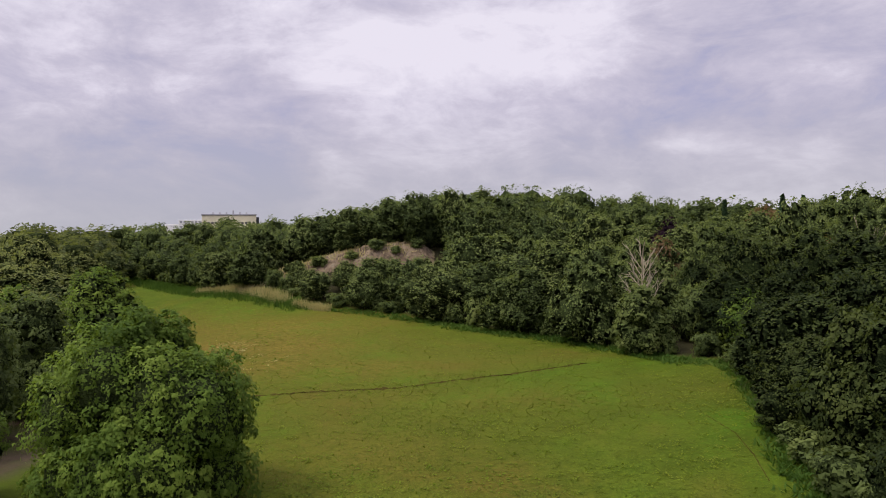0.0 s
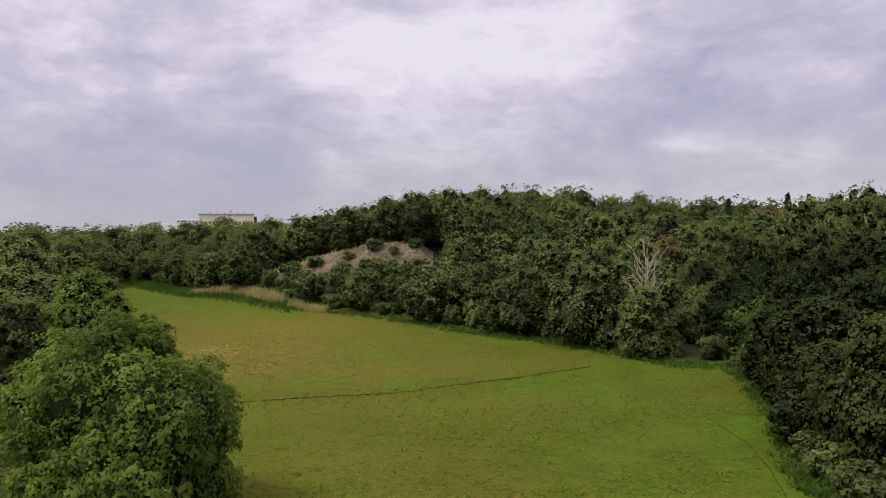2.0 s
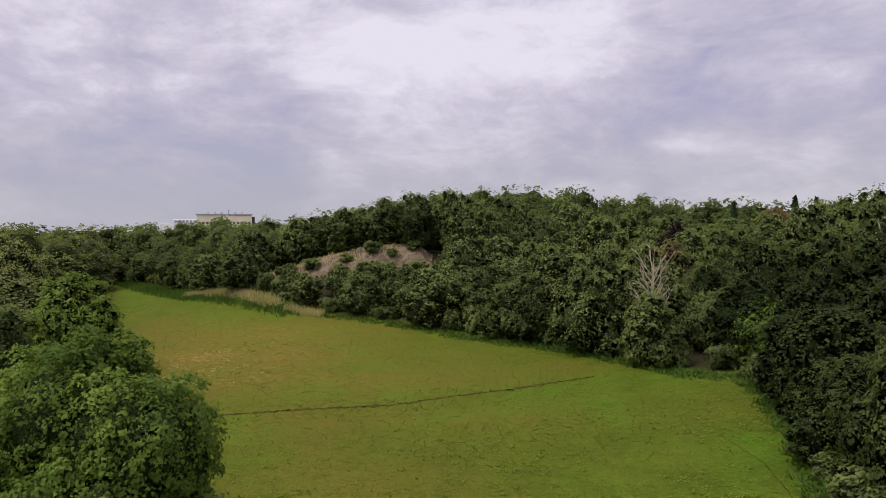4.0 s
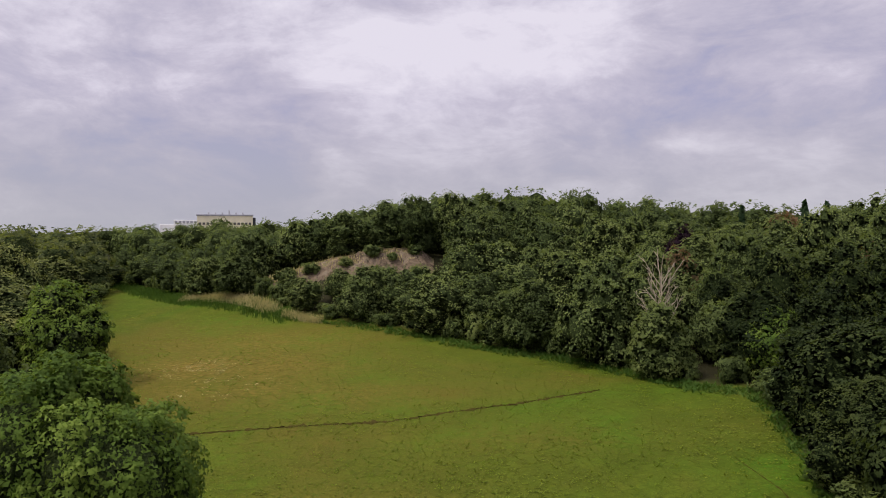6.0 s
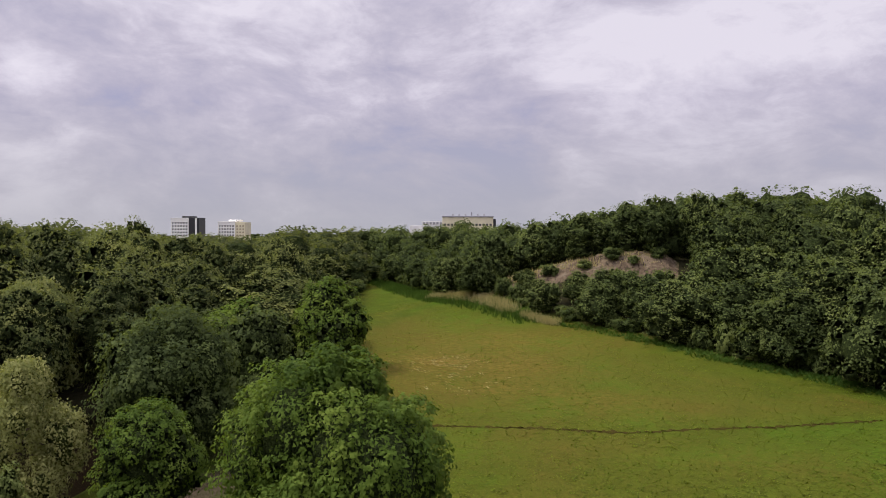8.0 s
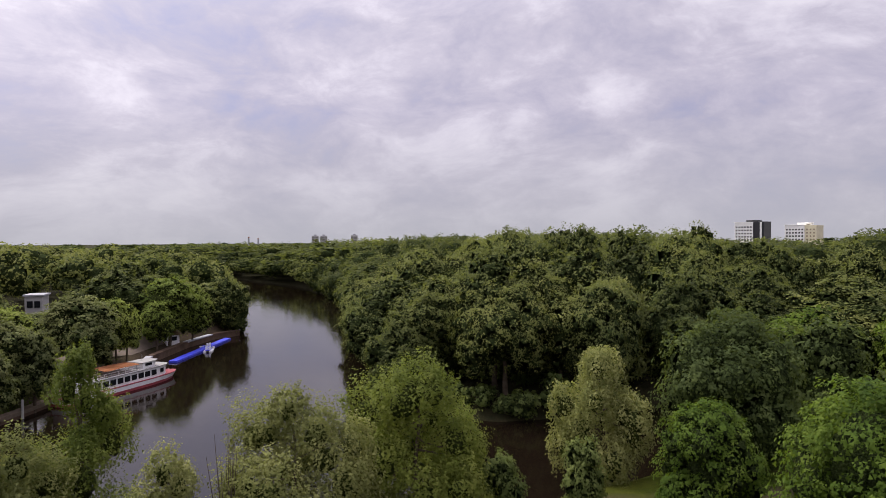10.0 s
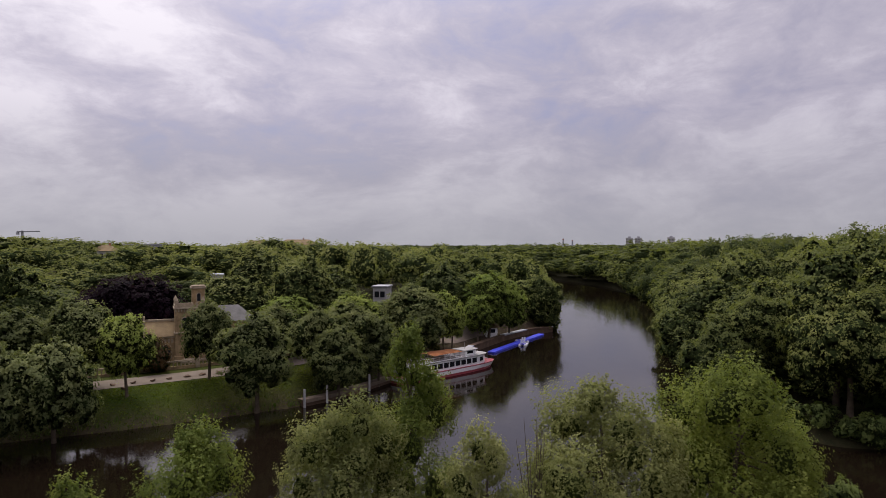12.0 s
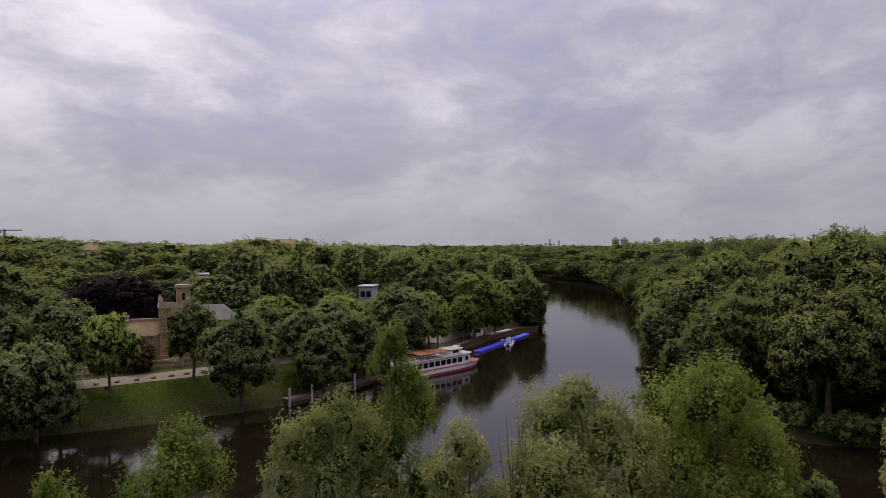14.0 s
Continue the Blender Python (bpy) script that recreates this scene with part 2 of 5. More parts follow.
GLASS = plain("dark_window_glass", (0.015, 0.017, 0.02), 0.08, 0, 3, 0.1, 0.0, 5)
WHITE = plain("white_paint", (0.78, 0.77, 0.76), 0.45, 0, 4, 0.12, 0.05, 20)
RED = plain("red_paint", (0.30, 0.045, 0.06), 0.4, 0, 4, 0.2, 0.05, 20)
AWNING = plain("orange_canvas", (0.42, 0.18, 0.08), 0.85, 0, 4, 0.2, 0.2, 20)
DECK = plain("grey_deck", (0.30, 0.29, 0.28), 0.8, 0, 4, 0.2, 0.1, 20)
BLUE = plain("blue_plastic", (0.045, 0.06, 0.62), 0.45, 0, 4, 0.2, 0.1, 20)
TIMBER = plain("weathered_timber", (0.17, 0.13, 0.095), 0.9, 0, 6, 0.35, 0.4, 50)
STONEWALL = plain("quay_stone", (0.125, 0.082, 0.056), 0.95, 0, 4, 0.4, 0.6, 20)
CREAM = plain("cream_plaster", (0.72, 0.66, 0.46), 0.85, 0, 2, 0.12, 0.05, 8)
PANEL = plain("white_panel", (0.88, 0.87, 0.82), 0.8, 0, 2, 0.10, 0.05, 8)
PLASTER = plain("grey_white_plaster", (0.40, 0.39, 0.37), 0.85, 0, 2, 0.2, 0.05, 8)
BLACK = plain("black_cladding", (0.02, 0.02, 0.022), 0.5, 0, 2, 0.2, 0.05, 8)
GREYCON = plain("grey_concrete", (0.36, 0.36, 0.38), 0.85, 0, 2, 0.15, 0.1, 8)
STEEL = plain("painted_steel", (0.30, 0.30, 0.31), 0.45, 0.6, 4, 0.2, 0.05, 20)
TERRACOTTA = plain("terracotta_tiles", (0.34, 0.15, 0.09), 0.85, 0, 3, 0.3, 0.3, 20)


# ---- mesh helpers ----
def mesh_of(name, verts, quads, mat, normals=None):
    """A mesh of quads, or of triangles, from arrays; with normals of its own where they are given."""
    verts, quads = np.asarray(verts, np.float32), np.asarray(quads, np.int32)
    me = bpy.data.meshes.new(name)
    me.vertices.add(len(verts))
    me.vertices.foreach_set("co", verts.ravel())
    me.loops.add(quads.size)
    me.loops.foreach_set("vertex_index", quads.ravel())
    me.polygons.add(len(quads))
    me.polygons.foreach_set("loop_start", np.arange(0, quads.size, quads.shape[1], dtype=np.int32))
    me.update(calc_edges=True)
    me.materials.append(mat)
    if normals is not None:
        me.polygons.foreach_set("use_smooth", np.ones(len(quads), bool))
        me.attributes.new("custom_normal", "FLOAT_VECTOR", "POINT").data.foreach_set("vector", np.asarray(normals, np.float32).ravel())
    return me


def empty(name, m=None):
    ob = new(name)
    ob.empty_display_size = 0.5
    if m is not None:
        ob.matrix_basis = m
    return ob


def part(name, bm, mat=None, parent=None, label=""):
    me = bm
    if isinstance(bm, bmesh.types.BMesh):
        bmesh.ops.recalc_face_normals(bm, faces=bm.faces)
        me = bpy.data.meshes.new(name)
        bm.to_mesh(me)
        bm.free()
        me.materials.append(mat)
    ob = new(name, me)
    if parent is not None:
        ob.parent = parent
    return tagged(ob, label)


def box(bm, x0, y0, z0, x1, y1, z1, bevel=0.0, m=None):
    """A box between two corners, with broken edges."""
    r = bmesh.ops.create_cube(bm, size=1)
    vs = r["verts"]
    for v in vs:
        v.co = Vector(((x0 + x1) / 2 + v.co.x * (x1 - x0), (y0 + y1) / 2 + v.co.y * (y1 - y0), (z0 + z1) / 2 + v.co.z * (z1 - z0)))
        if m is not None:
            v.co = m @ v.co
    if bevel:
        bmesh.ops.bevel(bm, geom=list({e for v in vs for e in v.link_edges}), offset=bevel, segments=1, affect="EDGES")
    return bm


def boxed(x0, y0, z0, x1, y1, z1, bevel=0.0):
    return box(bmesh.new(), x0, y0, z0, x1, y1, z1, bevel)


def prism(bm, outline, z0, z1):
    """An upright prism over an outline."""
    a = [bm.verts.new((x, y, z0)) for x, y in outline]
    b = [bm.verts.new((x, y, z1)) for x, y in outline]
    bm.faces.new(a[::-1]), bm.faces.new(b)
    for i in range(len(a)):
        j = (i + 1) % len(a)
        bm.faces.new((a[i], a[j], b[j], b[i]))
    return bm


def tube_arrays(path, radii, sides=6):
    path = np.asarray(path, float)
    vs, qs = [], []
    for i, (p, r) in enumerate(zip(path, radii)):
        d = path[min(i + 1, len(path) - 1)] - path[max(i - 1, 0)]
        d /= np.linalg.norm(d) + 1e-9
        a = np.cross(d, (0.3, 1.0, 0.2))
        a /= np.linalg.norm(a) + 1e-9
        b = np.cross(d, a)
        for k in range(sides):
            w = 2 * math.pi * k / sides
            vs.append(p + r * (a * math.cos(w) + b * math.sin(w)))
    for i in range(len(path) - 1):
        for k in range(sides):
            j = (k + 1) % sides
            qs.append((i * sides + k, i * sides + j, (i + 1) * sides + j, (i + 1) * sides + k))
    return np.array(vs), np.array(qs, int)


def join_arrays(pieces):
    vs, qs, off = [], [], 0
    for v, q in pieces:
        vs.append(v), qs.append(q + off)
        off += len(v)
    return np.concatenate(vs), np.concatenate(qs)


# ---- trees ----
def cube_sphere(n):
    vs, qs = [], []
    for ax in range(3):
        for sg in (-1, 1):
            o = len(vs)
            for i in range(n + 1):
                for j in range(n + 1):
                    p = np.zeros(3)
                    p[ax], p[(ax + 1) % 3], p[(ax + 2) % 3] = sg, 2 * i / n - 1, 2 * j / n - 1
                    vs.append(p / np.linalg.norm(p))
            for i in range(n):
                for j in range(n):
                    a = o + i * (n + 1) + j
                    qs.append((a, a + n + 1, a + n + 2, a + 1) if sg > 0 else (a, a + 1, a + n + 2, a + n + 1))
    return np.array(vs), np.array(qs, int)


def unit(v):
    return v / (np.linalg.norm(v, axis=-1, keepdims=True) + 1e-9)


def leaf_sprays(rng, at, out, size, droop=0.0):
    """One three-cornered leaf spray at each place, facing roughly the way out."""
    k = len(at)
    nrm = unit(out + 0.16 * rng.normal(size=(k, 3)))
    a = unit(np.cross(nrm, rng.normal(size=(k, 3))) + np.array((0, 0, -droop)))
    b = unit(np.cross(nrm, a))
    s = (size * rng.uniform(0.55, 1.4, k))[:, None]
    v = np.stack([at + a * s * 0.70, at - a * s * 0.45 + b * s * 0.52, at - a * s * 0.45 - b * s * 0.52], 1)
    return v.reshape(-1, 3), np.arange(3 * k).reshape(k, 3)


def halved(quads):
    return np.concatenate([quads[:, [0, 1, 2]], quads[:, [0, 2, 3]]])


def even_ways(rng, n, low=-1.0, shake=0.35):
    """Ways spread evenly over a sphere, from straight up down to a height, shaken."""
    i = np.arange(n) + 0.5
    h = 1 - (1 - low) * i / n
    a = i * math.pi * (3 - math.sqrt(5)) + rng.uniform(0, 6.28)
    r = np.sqrt(np.clip(1 - h * h, 0, 1))
    return unit(np.stack([r * np.cos(a), r * np.sin(a), h], 1) + rng.normal(0, shake / math.sqrt(n), (n, 3)))


def outside(at, cen, rad, own, k):
    """Which places lie in none of the balls but their own."""
    d = np.linalg.norm(at[:, None] - cen[None], axis=2) / rad[None]
    d[np.arange(len(at)), own] = 9
    return d.min(1) > k


ICO_V = unit(np.array([(a, b * 1.618, 0) for a in (-1, 1) for b in (-1, 1)] + [(0, a, b * 1.618) for a in (-1, 1) for b in (-1, 1)] + [(b * 1.618, 0, a) for a in (-1, 1) for b in (-1, 1)], float))
ICO_Q = np.array([t for t in ((i, j, k) for i in range(12) for j in range(i + 1, 12) for k in range(j + 1, 12))
                  if all(np.linalg.norm(ICO_V[p] - ICO_V[q]) < 1.1 for p, q in ((t[0], t[1]), (t[1], t[2]), (t[0], t[2])))], int)


def crown_arrays(rng, radius, z0, z1, lobes, count, size, core=1, top=0.85, droop=0.0, ragged=0.12):
    """A crown grown in steps: boughs round the stem, clumps on each bough, tufts on each clump, leaf sprays on each tuft.
    Gives vertices, triangles, the boughs' ends, the number of leaf triangles, a tint for each triangle, and the vertices' normals, which follow the rounded tufts."""
    mid, half = (z0 + z1) / 2, (z1 - z0) / 2
    nb = (max(7, lobes // 3) if count < 20000 else lobes // 2) if count > 350 else 6
    nc, nt = (22, 9) if count > 20000 else (18, 7) if count > 9000 else (14, 5) if count > 3000 else (14, 1) if count > 350 else (5, 1)
    way = even_ways(rng, nb, -0.86, 0.9)
    h, az = way[:, 2], np.arctan2(way[:, 1], way[:, 0])
    girdle = np.where(h > 0, np.sqrt(np.clip(1 - h ** 2, 0.02, 1)) * (top + (1 - top) * (1 - h)), np.clip(1 - np.abs(h) ** 3.2, 0.1, 1) ** 0.5)
    girdle = girdle * (1 + 0.13 * np.sin(2 * az + rng.uniform(0, 6.28)) + 0.10 * np.sin(3 * az + rng.uniform(0, 6.28))) * rng.uniform(0.84, 1.10, nb)
    cen = np.stack([np.cos(az) * girdle * radius * 0.62, np.sin(az) * girdle * radius * 0.62, mid + h * half * 0.68 * rng.uniform(0.9, 1.08, nb)], 1)
    loose = ragged > 0.25
    if loose:
        cen[:, 2] += np.where(h > 0.2, rng.uniform(-0.22, 0.24, nb), 0.0) * half
    rad = radius * (1.42 if loose else 1.80) / math.sqrt(nb) * rng.uniform(0.80, 1.15, nb) * np.where(h > 0.6, 0.5 + 0.5 * top, 1.0)
    tall = min(1.3, max(0.7, half / radius))
    heart = np.array((0, 0, mid - 0.2 * half))
    # clumps
    own = np.repeat(np.arange(nb), nc)
    d = np.concatenate([even_ways(rng, nc, -0.75, 0.8) for _ in range(nb)])
    clump = cen[own] + d * rad[own][:, None] * 0.80 * (1, 1, tall) * rng.uniform(0.86, 1.14, (len(own), 1))
    keep = outside(clump, cen, rad, own, 0.74) & (clump[:, 2] > z0 - 0.3)
    clump, own, cway = clump[keep], own[keep], d[keep]
    crad = rad[own] * 1.9 / math.sqrt(nc) * rng.uniform(0.72, 1.25, len(own))
    # tufts
    mine = np.repeat(np.arange(len(clump)), nt)
    d = unit(np.concatenate([even_ways(rng, nt, -0.7, 0.9) for _ in range(len(clump))]) + cway[mine] * 0.55 + (0, 0, 0.25))
    tuft = clump[mine] + d * crad[mine][:, None] * (0.72 if nt > 1 else 0.25) * rng.uniform(0.75, 1.2, (len(mine), 1))
    keep = outside(tuft, clump, crad, mine, 0.72)
    tuft, mine, tway = tuft[keep], mine[keep], d[keep]
    trad = crad[mine] * (1.25 if nt > 1 else 0.85) / math.sqrt(nt) * rng.uniform(0.7, 1.3, len(mine))
    # leaf sprays
    each = max(2, round(count * 0.72 / len(tuft)))
    of = np.repeat(np.arange(len(tuft)), each)
    n = len(of)
    d = unit(rng.normal(size=(n, 3)) * 0.9 + tway[of] * 0.7 + (0, 0, 0.75))
    reach = trad[of][:, None] * (rng.uniform(0.45, 1.02, (n, 1)) + ragged * np.abs(rng.normal(size=(n, 1))))
    at = tuft[of] + d * reach
    big_way = unit(cen[own[mine[of]]] - heart)
    if droop:
        at = at + np.array((0, 0, -1.0)) * (rng.random(n) ** 1.5 * droop * radius * 0.30)[:, None]
    elif loose:          # leafy shoots that stand up and out
        at = tuft[of] + d * reach * 0.6 + unit(tway[of] * 0.7 + (0, 0, 1.0)) * ((3.6 * rng.random(n) ** 1.5 - 0.7) * trad[of])[:, None]
    shade = (rng.uniform(-0.10, 0.10, nb)[own] + rng.uniform(-0.20, 0.20, len(clump)))[mine[of]]
    round_ = unit(d * 0.55 + tway[of] * 0.35 + cway[mine[of]] * 0.40 + big_way * 0.25 + (0, 0, 0.15))
    face = unit(round_ + (0, 0, 0.15) + rng.normal(0, 0.32, (n, 3)))
    # leaves of the inner twigs, all over the boughs, in darker tints only
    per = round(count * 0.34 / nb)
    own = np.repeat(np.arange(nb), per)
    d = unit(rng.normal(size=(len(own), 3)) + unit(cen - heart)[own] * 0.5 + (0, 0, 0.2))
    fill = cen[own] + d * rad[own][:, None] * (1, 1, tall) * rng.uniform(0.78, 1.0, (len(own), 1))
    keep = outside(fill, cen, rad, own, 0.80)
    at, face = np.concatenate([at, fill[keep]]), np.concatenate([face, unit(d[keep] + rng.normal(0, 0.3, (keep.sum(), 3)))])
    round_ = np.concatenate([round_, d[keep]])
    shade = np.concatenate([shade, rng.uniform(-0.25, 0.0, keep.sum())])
    n = len(at)
    pieces = [leaf_sprays(rng, at, face, size * rng.uniform(0.85, 1.15, n), droop)]
    soft = [np.repeat(unit(round_ * 0.7 + face * 0.3), 3, 0)]
    # inner masses of boughs and clumps; their dark colour stands in for shade
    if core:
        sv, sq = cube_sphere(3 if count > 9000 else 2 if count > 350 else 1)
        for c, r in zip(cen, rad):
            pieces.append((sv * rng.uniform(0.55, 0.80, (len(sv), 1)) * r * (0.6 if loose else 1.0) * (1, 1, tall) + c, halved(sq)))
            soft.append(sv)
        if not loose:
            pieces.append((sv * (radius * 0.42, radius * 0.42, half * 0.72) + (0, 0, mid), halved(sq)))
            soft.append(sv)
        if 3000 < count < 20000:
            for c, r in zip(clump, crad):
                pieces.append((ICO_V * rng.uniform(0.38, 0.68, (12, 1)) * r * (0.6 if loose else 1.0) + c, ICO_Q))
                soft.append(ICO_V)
    v, q = join_arrays(pieces)
    lv = v[: 3 * n]
    wide, hi, lo = np.quantile(np.hypot(lv[:, 0], lv[:, 1]), 0.965), np.quantile(lv[:, 2], 0.997), np.quantile(lv[:, 2], 0.01)
    f = np.array((radius / wide, radius / wide, (z1 - z0) / (hi - lo)))
    v = v * f + (0, 0, z0 - lo * f[2])
    return v, q, cen * f + (0, 0, z0 - lo * f[2]), n, np.concatenate([shade, np.zeros(len(q) - n)]), np.concatenate(soft)


def trunk_arrays(rng, height, z0, girth, boughs, lean=0.4):
    """The stem, and one tapered bough to each end given, as arrays."""
    top = np.array((rng.uniform(-lean, lean), rng.uniform(-lean, lean), height * 0.72))
    bend = top * 0.5 + np.array((rng.uniform(-lean, lean) * 0.5, rng.uniform(-lean, lean) * 0.5, 0))
    stem = np.array([(0, 0, -0.4), (0, 0, 0.25), bend * 0.5, bend, top * 0.78, top])
    limbs = []
    for c in boughs:
        k = min(max((c[2] - z0) / height * 0.6 + 0.22, 0.25), 0.68)
        a = np.array((np.interp(k * height, stem[:, 2], stem[:, 0]), np.interp(k * height, stem[:, 2], stem[:, 1]), k * height))
        m = a * 0.45 + c * 0.55 + np.array((0, 0, 0.06 * height)) * rng.uniform(-0.5, 1)
        limbs.append(tube_arrays([a, m, c], girth * np.array([0.42, 0.26, 0.08]), 5))
    return tube_arrays(stem, girth * np.array([1.7, 1.15, 0.95, 0.78, 0.5, 0.18]), 8), limbs


def tree(name, seed, height, width, z0, leaf, lobes, count, size, girth=0.25, core=1, top=0.85, droop=0.0, ragged=0.12, single=False):
    """A tree at the origin: trunk with boughs, and a crown of leaves."""
    rng = np.random.default_rng(seed)
    v, q, cen, leafy, shade, soft = crown_arrays(rng, width / 2, z0, height, lobes, count, size, core, top, droop, ragged)
    base = empty(name)
    stem, limbs = trunk_arrays(rng, height, z0, girth, cen[::2])
    if single:
        part("trunk", mesh_of("trunk", *stem, BARK), None, base)
        for limb in limbs:
            part("bough", mesh_of("bough", *limb, BARK), None, base)
    else:
        part("trunk", mesh_of("trunk", *join_arrays([stem] + limbs), BARK), None, base)
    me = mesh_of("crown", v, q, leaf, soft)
    me.materials.append(INNER_PURPLE if leaf == LEAF_PURPLE else INNER_GLOOM if leaf == LEAF_GLOOM else INNER_PALE if leaf in (LEAF_LIME, LEAF_WILLOW, LEAF_BACKLIT) else INNER)
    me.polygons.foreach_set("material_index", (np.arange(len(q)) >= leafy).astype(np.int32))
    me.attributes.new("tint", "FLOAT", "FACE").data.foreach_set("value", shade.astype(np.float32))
    part("crown", me, None, base)
    return base


class Kind:
    """One built tree and its copies."""

    def __init__(self, base):
        self.base, self.used = base, False

    def put(self, x, y, z, turn=0.0, size=1.0, tall=1.0, label="", category="tree", group=""):
        m = pose(x, y, z, 0, 0, turn) @ Matrix.Diagonal((size, size, size * tall, 1))
        if self.used:
            ob = copy_thing(self.base, pose(x, y, z, 0, 0, turn))
            ob.matrix_basis = m
        else:
            ob, self.used = self.base, True
            ob.matrix_basis = m
        return tagged(ob, label, category, group)

    def clear(self):
        """Takes the built tree away again where no place has called for it."""
        if not self.used:
            for o in (*self.base.children_recursive, self.base):
                bpy.data.objects.remove(o)


# ---- the lie of the land ----
BANK_WEST = [(-45, -400), (-52, -120), (-68, -62), (-74.3, -46), (-79, -36), (-85.4, -25), (-90, -18), (-99.5, -11.2), (-106, -8), (-117, 1.5), (-135, 6.0), (-150, 13.5), (-160, 20), (-163.5, 26), (-200, 31), (-244, 34), (-320, 28), (-420, -8), (-600, -125), (-760, -240)]
BANK_ISLE = [(-760, -170), (-600, -55), (-480, 32), (-400, 64), (-318, 79), (-222, 74), (-160, 55), (-120, 43), (-96, 37), (-80, 37), (-72, 41), (-69, 52), (-67, 78), (-56, 78), (-53, 58), (-49, 44), (-48, 30), (-47.5, 15), (-46.5, 0), (-44, -20), (-38, -50), (-25, -110), (-15, -400)]
RIVER = BANK_WEST + BANK_ISLE
WOOD_EDGE = [(-104, 216), (-59, 165), (-26, 137), (-10, 127.5), (6.6, 112), (19, 102.5), (25.5, 93), (31, 84), (37, 81), (34, 64), (29, 49), (25.5, 38), (22, 20), (22, -30)]
MEADOW_WEST = [(-104, 216), (-78, 140), (-60, 104), (-46, 80), (-40, 66), (-34, 52), (-30, 40), (-24, 22), (-20, -30)]
MEADOW = WOOD_EDGE + MEADOW_WEST[::-1]
WOOD_EAST = WOOD_EDGE + [(60, -40), (140, -40), (190, 120), (190, 290), (60, 330), (-60, 330), (-150, 320)]
WOOD_ISLE = [(-104, 216), (-78, 140), (-60, 104), (-48, 82), (-66, 82), (-70, 54), (-74, 42), (-82, 37.5), (-96, 37.5), (-120, 43.5), (-160, 55.5), (-222, 74.5), (-318, 79.5), (-400, 65), (-480, 38), (-560, -10), (-620, 60), (-520, 330), (-150, 320)]
WOOD_WEST = [(-96, -66), (-113, -56), (-121, -38), (-124, -22), (-130, -12), (-145, -1), (-158, 10), (-170, 22), (-200, 28), (-244, 31), (-320, 24), (-420, -12), (-600, -130), (-640, -330), (-260, -360), (-120, -220)]


def inside(poly, x, y):
    p, hit = np.array(poly, float), np.zeros(np.shape(x), bool)
    for (ax, ay), (bx, by) in zip(p, np.roll(p, -1, 0)):
        cross = (ay > y) != (by > y)
        with np.errstate(divide="ignore", invalid="ignore"):
            hit ^= cross & (x < (bx - ax) * (y - ay) / (by - ay) + ax)
    return hit


def away(line, x, y, closed=True):
    """The distance to a line of points."""
    p = np.array(line, float)
    q = np.roll(p, -1, 0)
    d = np.full(np.shape(x), 1e9)
    for (ax, ay), (bx, by) in list(zip(p, q))[: None if closed else -1]:
        vx, vy = bx - ax, by - ay
        k = np.clip(((x - ax) * vx + (y - ay) * vy) / max(vx * vx + vy * vy, 1e-9), 0, 1)
        d = np.minimum(d, np.hypot(x - ax - k * vx, y - ay - k * vy))
    return d


def smooth(a, b, v):
    k = np.clip((v - a) / (b - a), 0, 1)
    return k * k * (3 - 2 * k)


def bump(x, y, cx, cy, sx, sy, turn=0.0):
    c, s = math.cos(radians(turn)), math.sin(radians(turn))
    u, w = (x - cx) * c + (y - cy) * s, -(x - cx) * s + (y - cy) * c
    return np.exp(-0.5 * ((u / sx) ** 2 + (w / sy) ** 2))


def height(x, y):
    x, y = np.asarray(x, float), np.asarray(y, float)
    far = np.hypot(x, y)
    z = 2.0 + 0.25 * np.sin(x * 0.11) * np.cos(y * 0.083) * smooth(15, 60, np.abs(x - 5))
    z += 14.0 * bump(x, y, 14, 200, 48, 36, 8)           # the wooded hill
    z += 6.5 * bump(x, y, 95, 200, 50, 62)               # its shoulder
    z += 6.5 * bump(x, y, 84, 105, 24, 45)
    z += 9.8 * bump(x, y, -80, 275, 80, 50)
    z += 6.9 * bump(x, y, -17.5, 161, 19, 9)                # the rocky spur
    west = inside(WOOD_WEST, x, y)
    z += np.where(west, 10.5 * smooth(0, 230, away(WOOD_WEST[:14], x, y, False)), 0)
    z += 11.0 * smooth(450, 1100, far) * (1 - smooth(1500, 2300, far)) * (1 - smooth(0.35, 0.75, -x / (far + 1)))
    z += np.where(inside(BANK_WEST + [(-800, -500), (-45, -500)], x, y), 1.2 * smooth(1.5, 7, away(BANK_WEST, x, y, False)), 0)
    wet = inside(RIVER, x, y)
    d = away(RIVER, x, y)
    sd = np.where(wet, -d, d)
    near = -1.6 + (z + 1.6) * smooth(-3.5, 4.5, sd)
    return np.where(sd < 4.5, near, z)


def spaced(lo, hi, step, far):
    """Even steps between lo and hi, growing steps beyond, out to far."""
    mid = list(np.arange(lo, hi + 0.1, step))
    for sign, start in ((1, hi), (-1, lo)):
        d, s, side = start, step, []
        while abs(d) < far:
            s *= 1.22
            d += sign * s
            side.append(d)
        mid = mid + side if sign > 0 else side[::-1] + mid
    return np.array(mid)


DRY = [(-28, 94, 18, 20, 0.45), (-14, 66, 16, 12, 0.25), (-37, 101, 7, 4, 1.0), (-34, 100, 18, 14, 0.75), (-28, 86, 9, 4, 0.8), (-32, 118, 18, 10, 0.65), (-16, 84, 16, 9, 0.5), (-4, 88, 14, 3, 0.3), (-9, 47, 7, 7, 0.35), (4, 66, 14, 5, 0.3), (-17, 71, 13, 2.5, 0.3), (-45, 128, 9, 9, 0.45)]
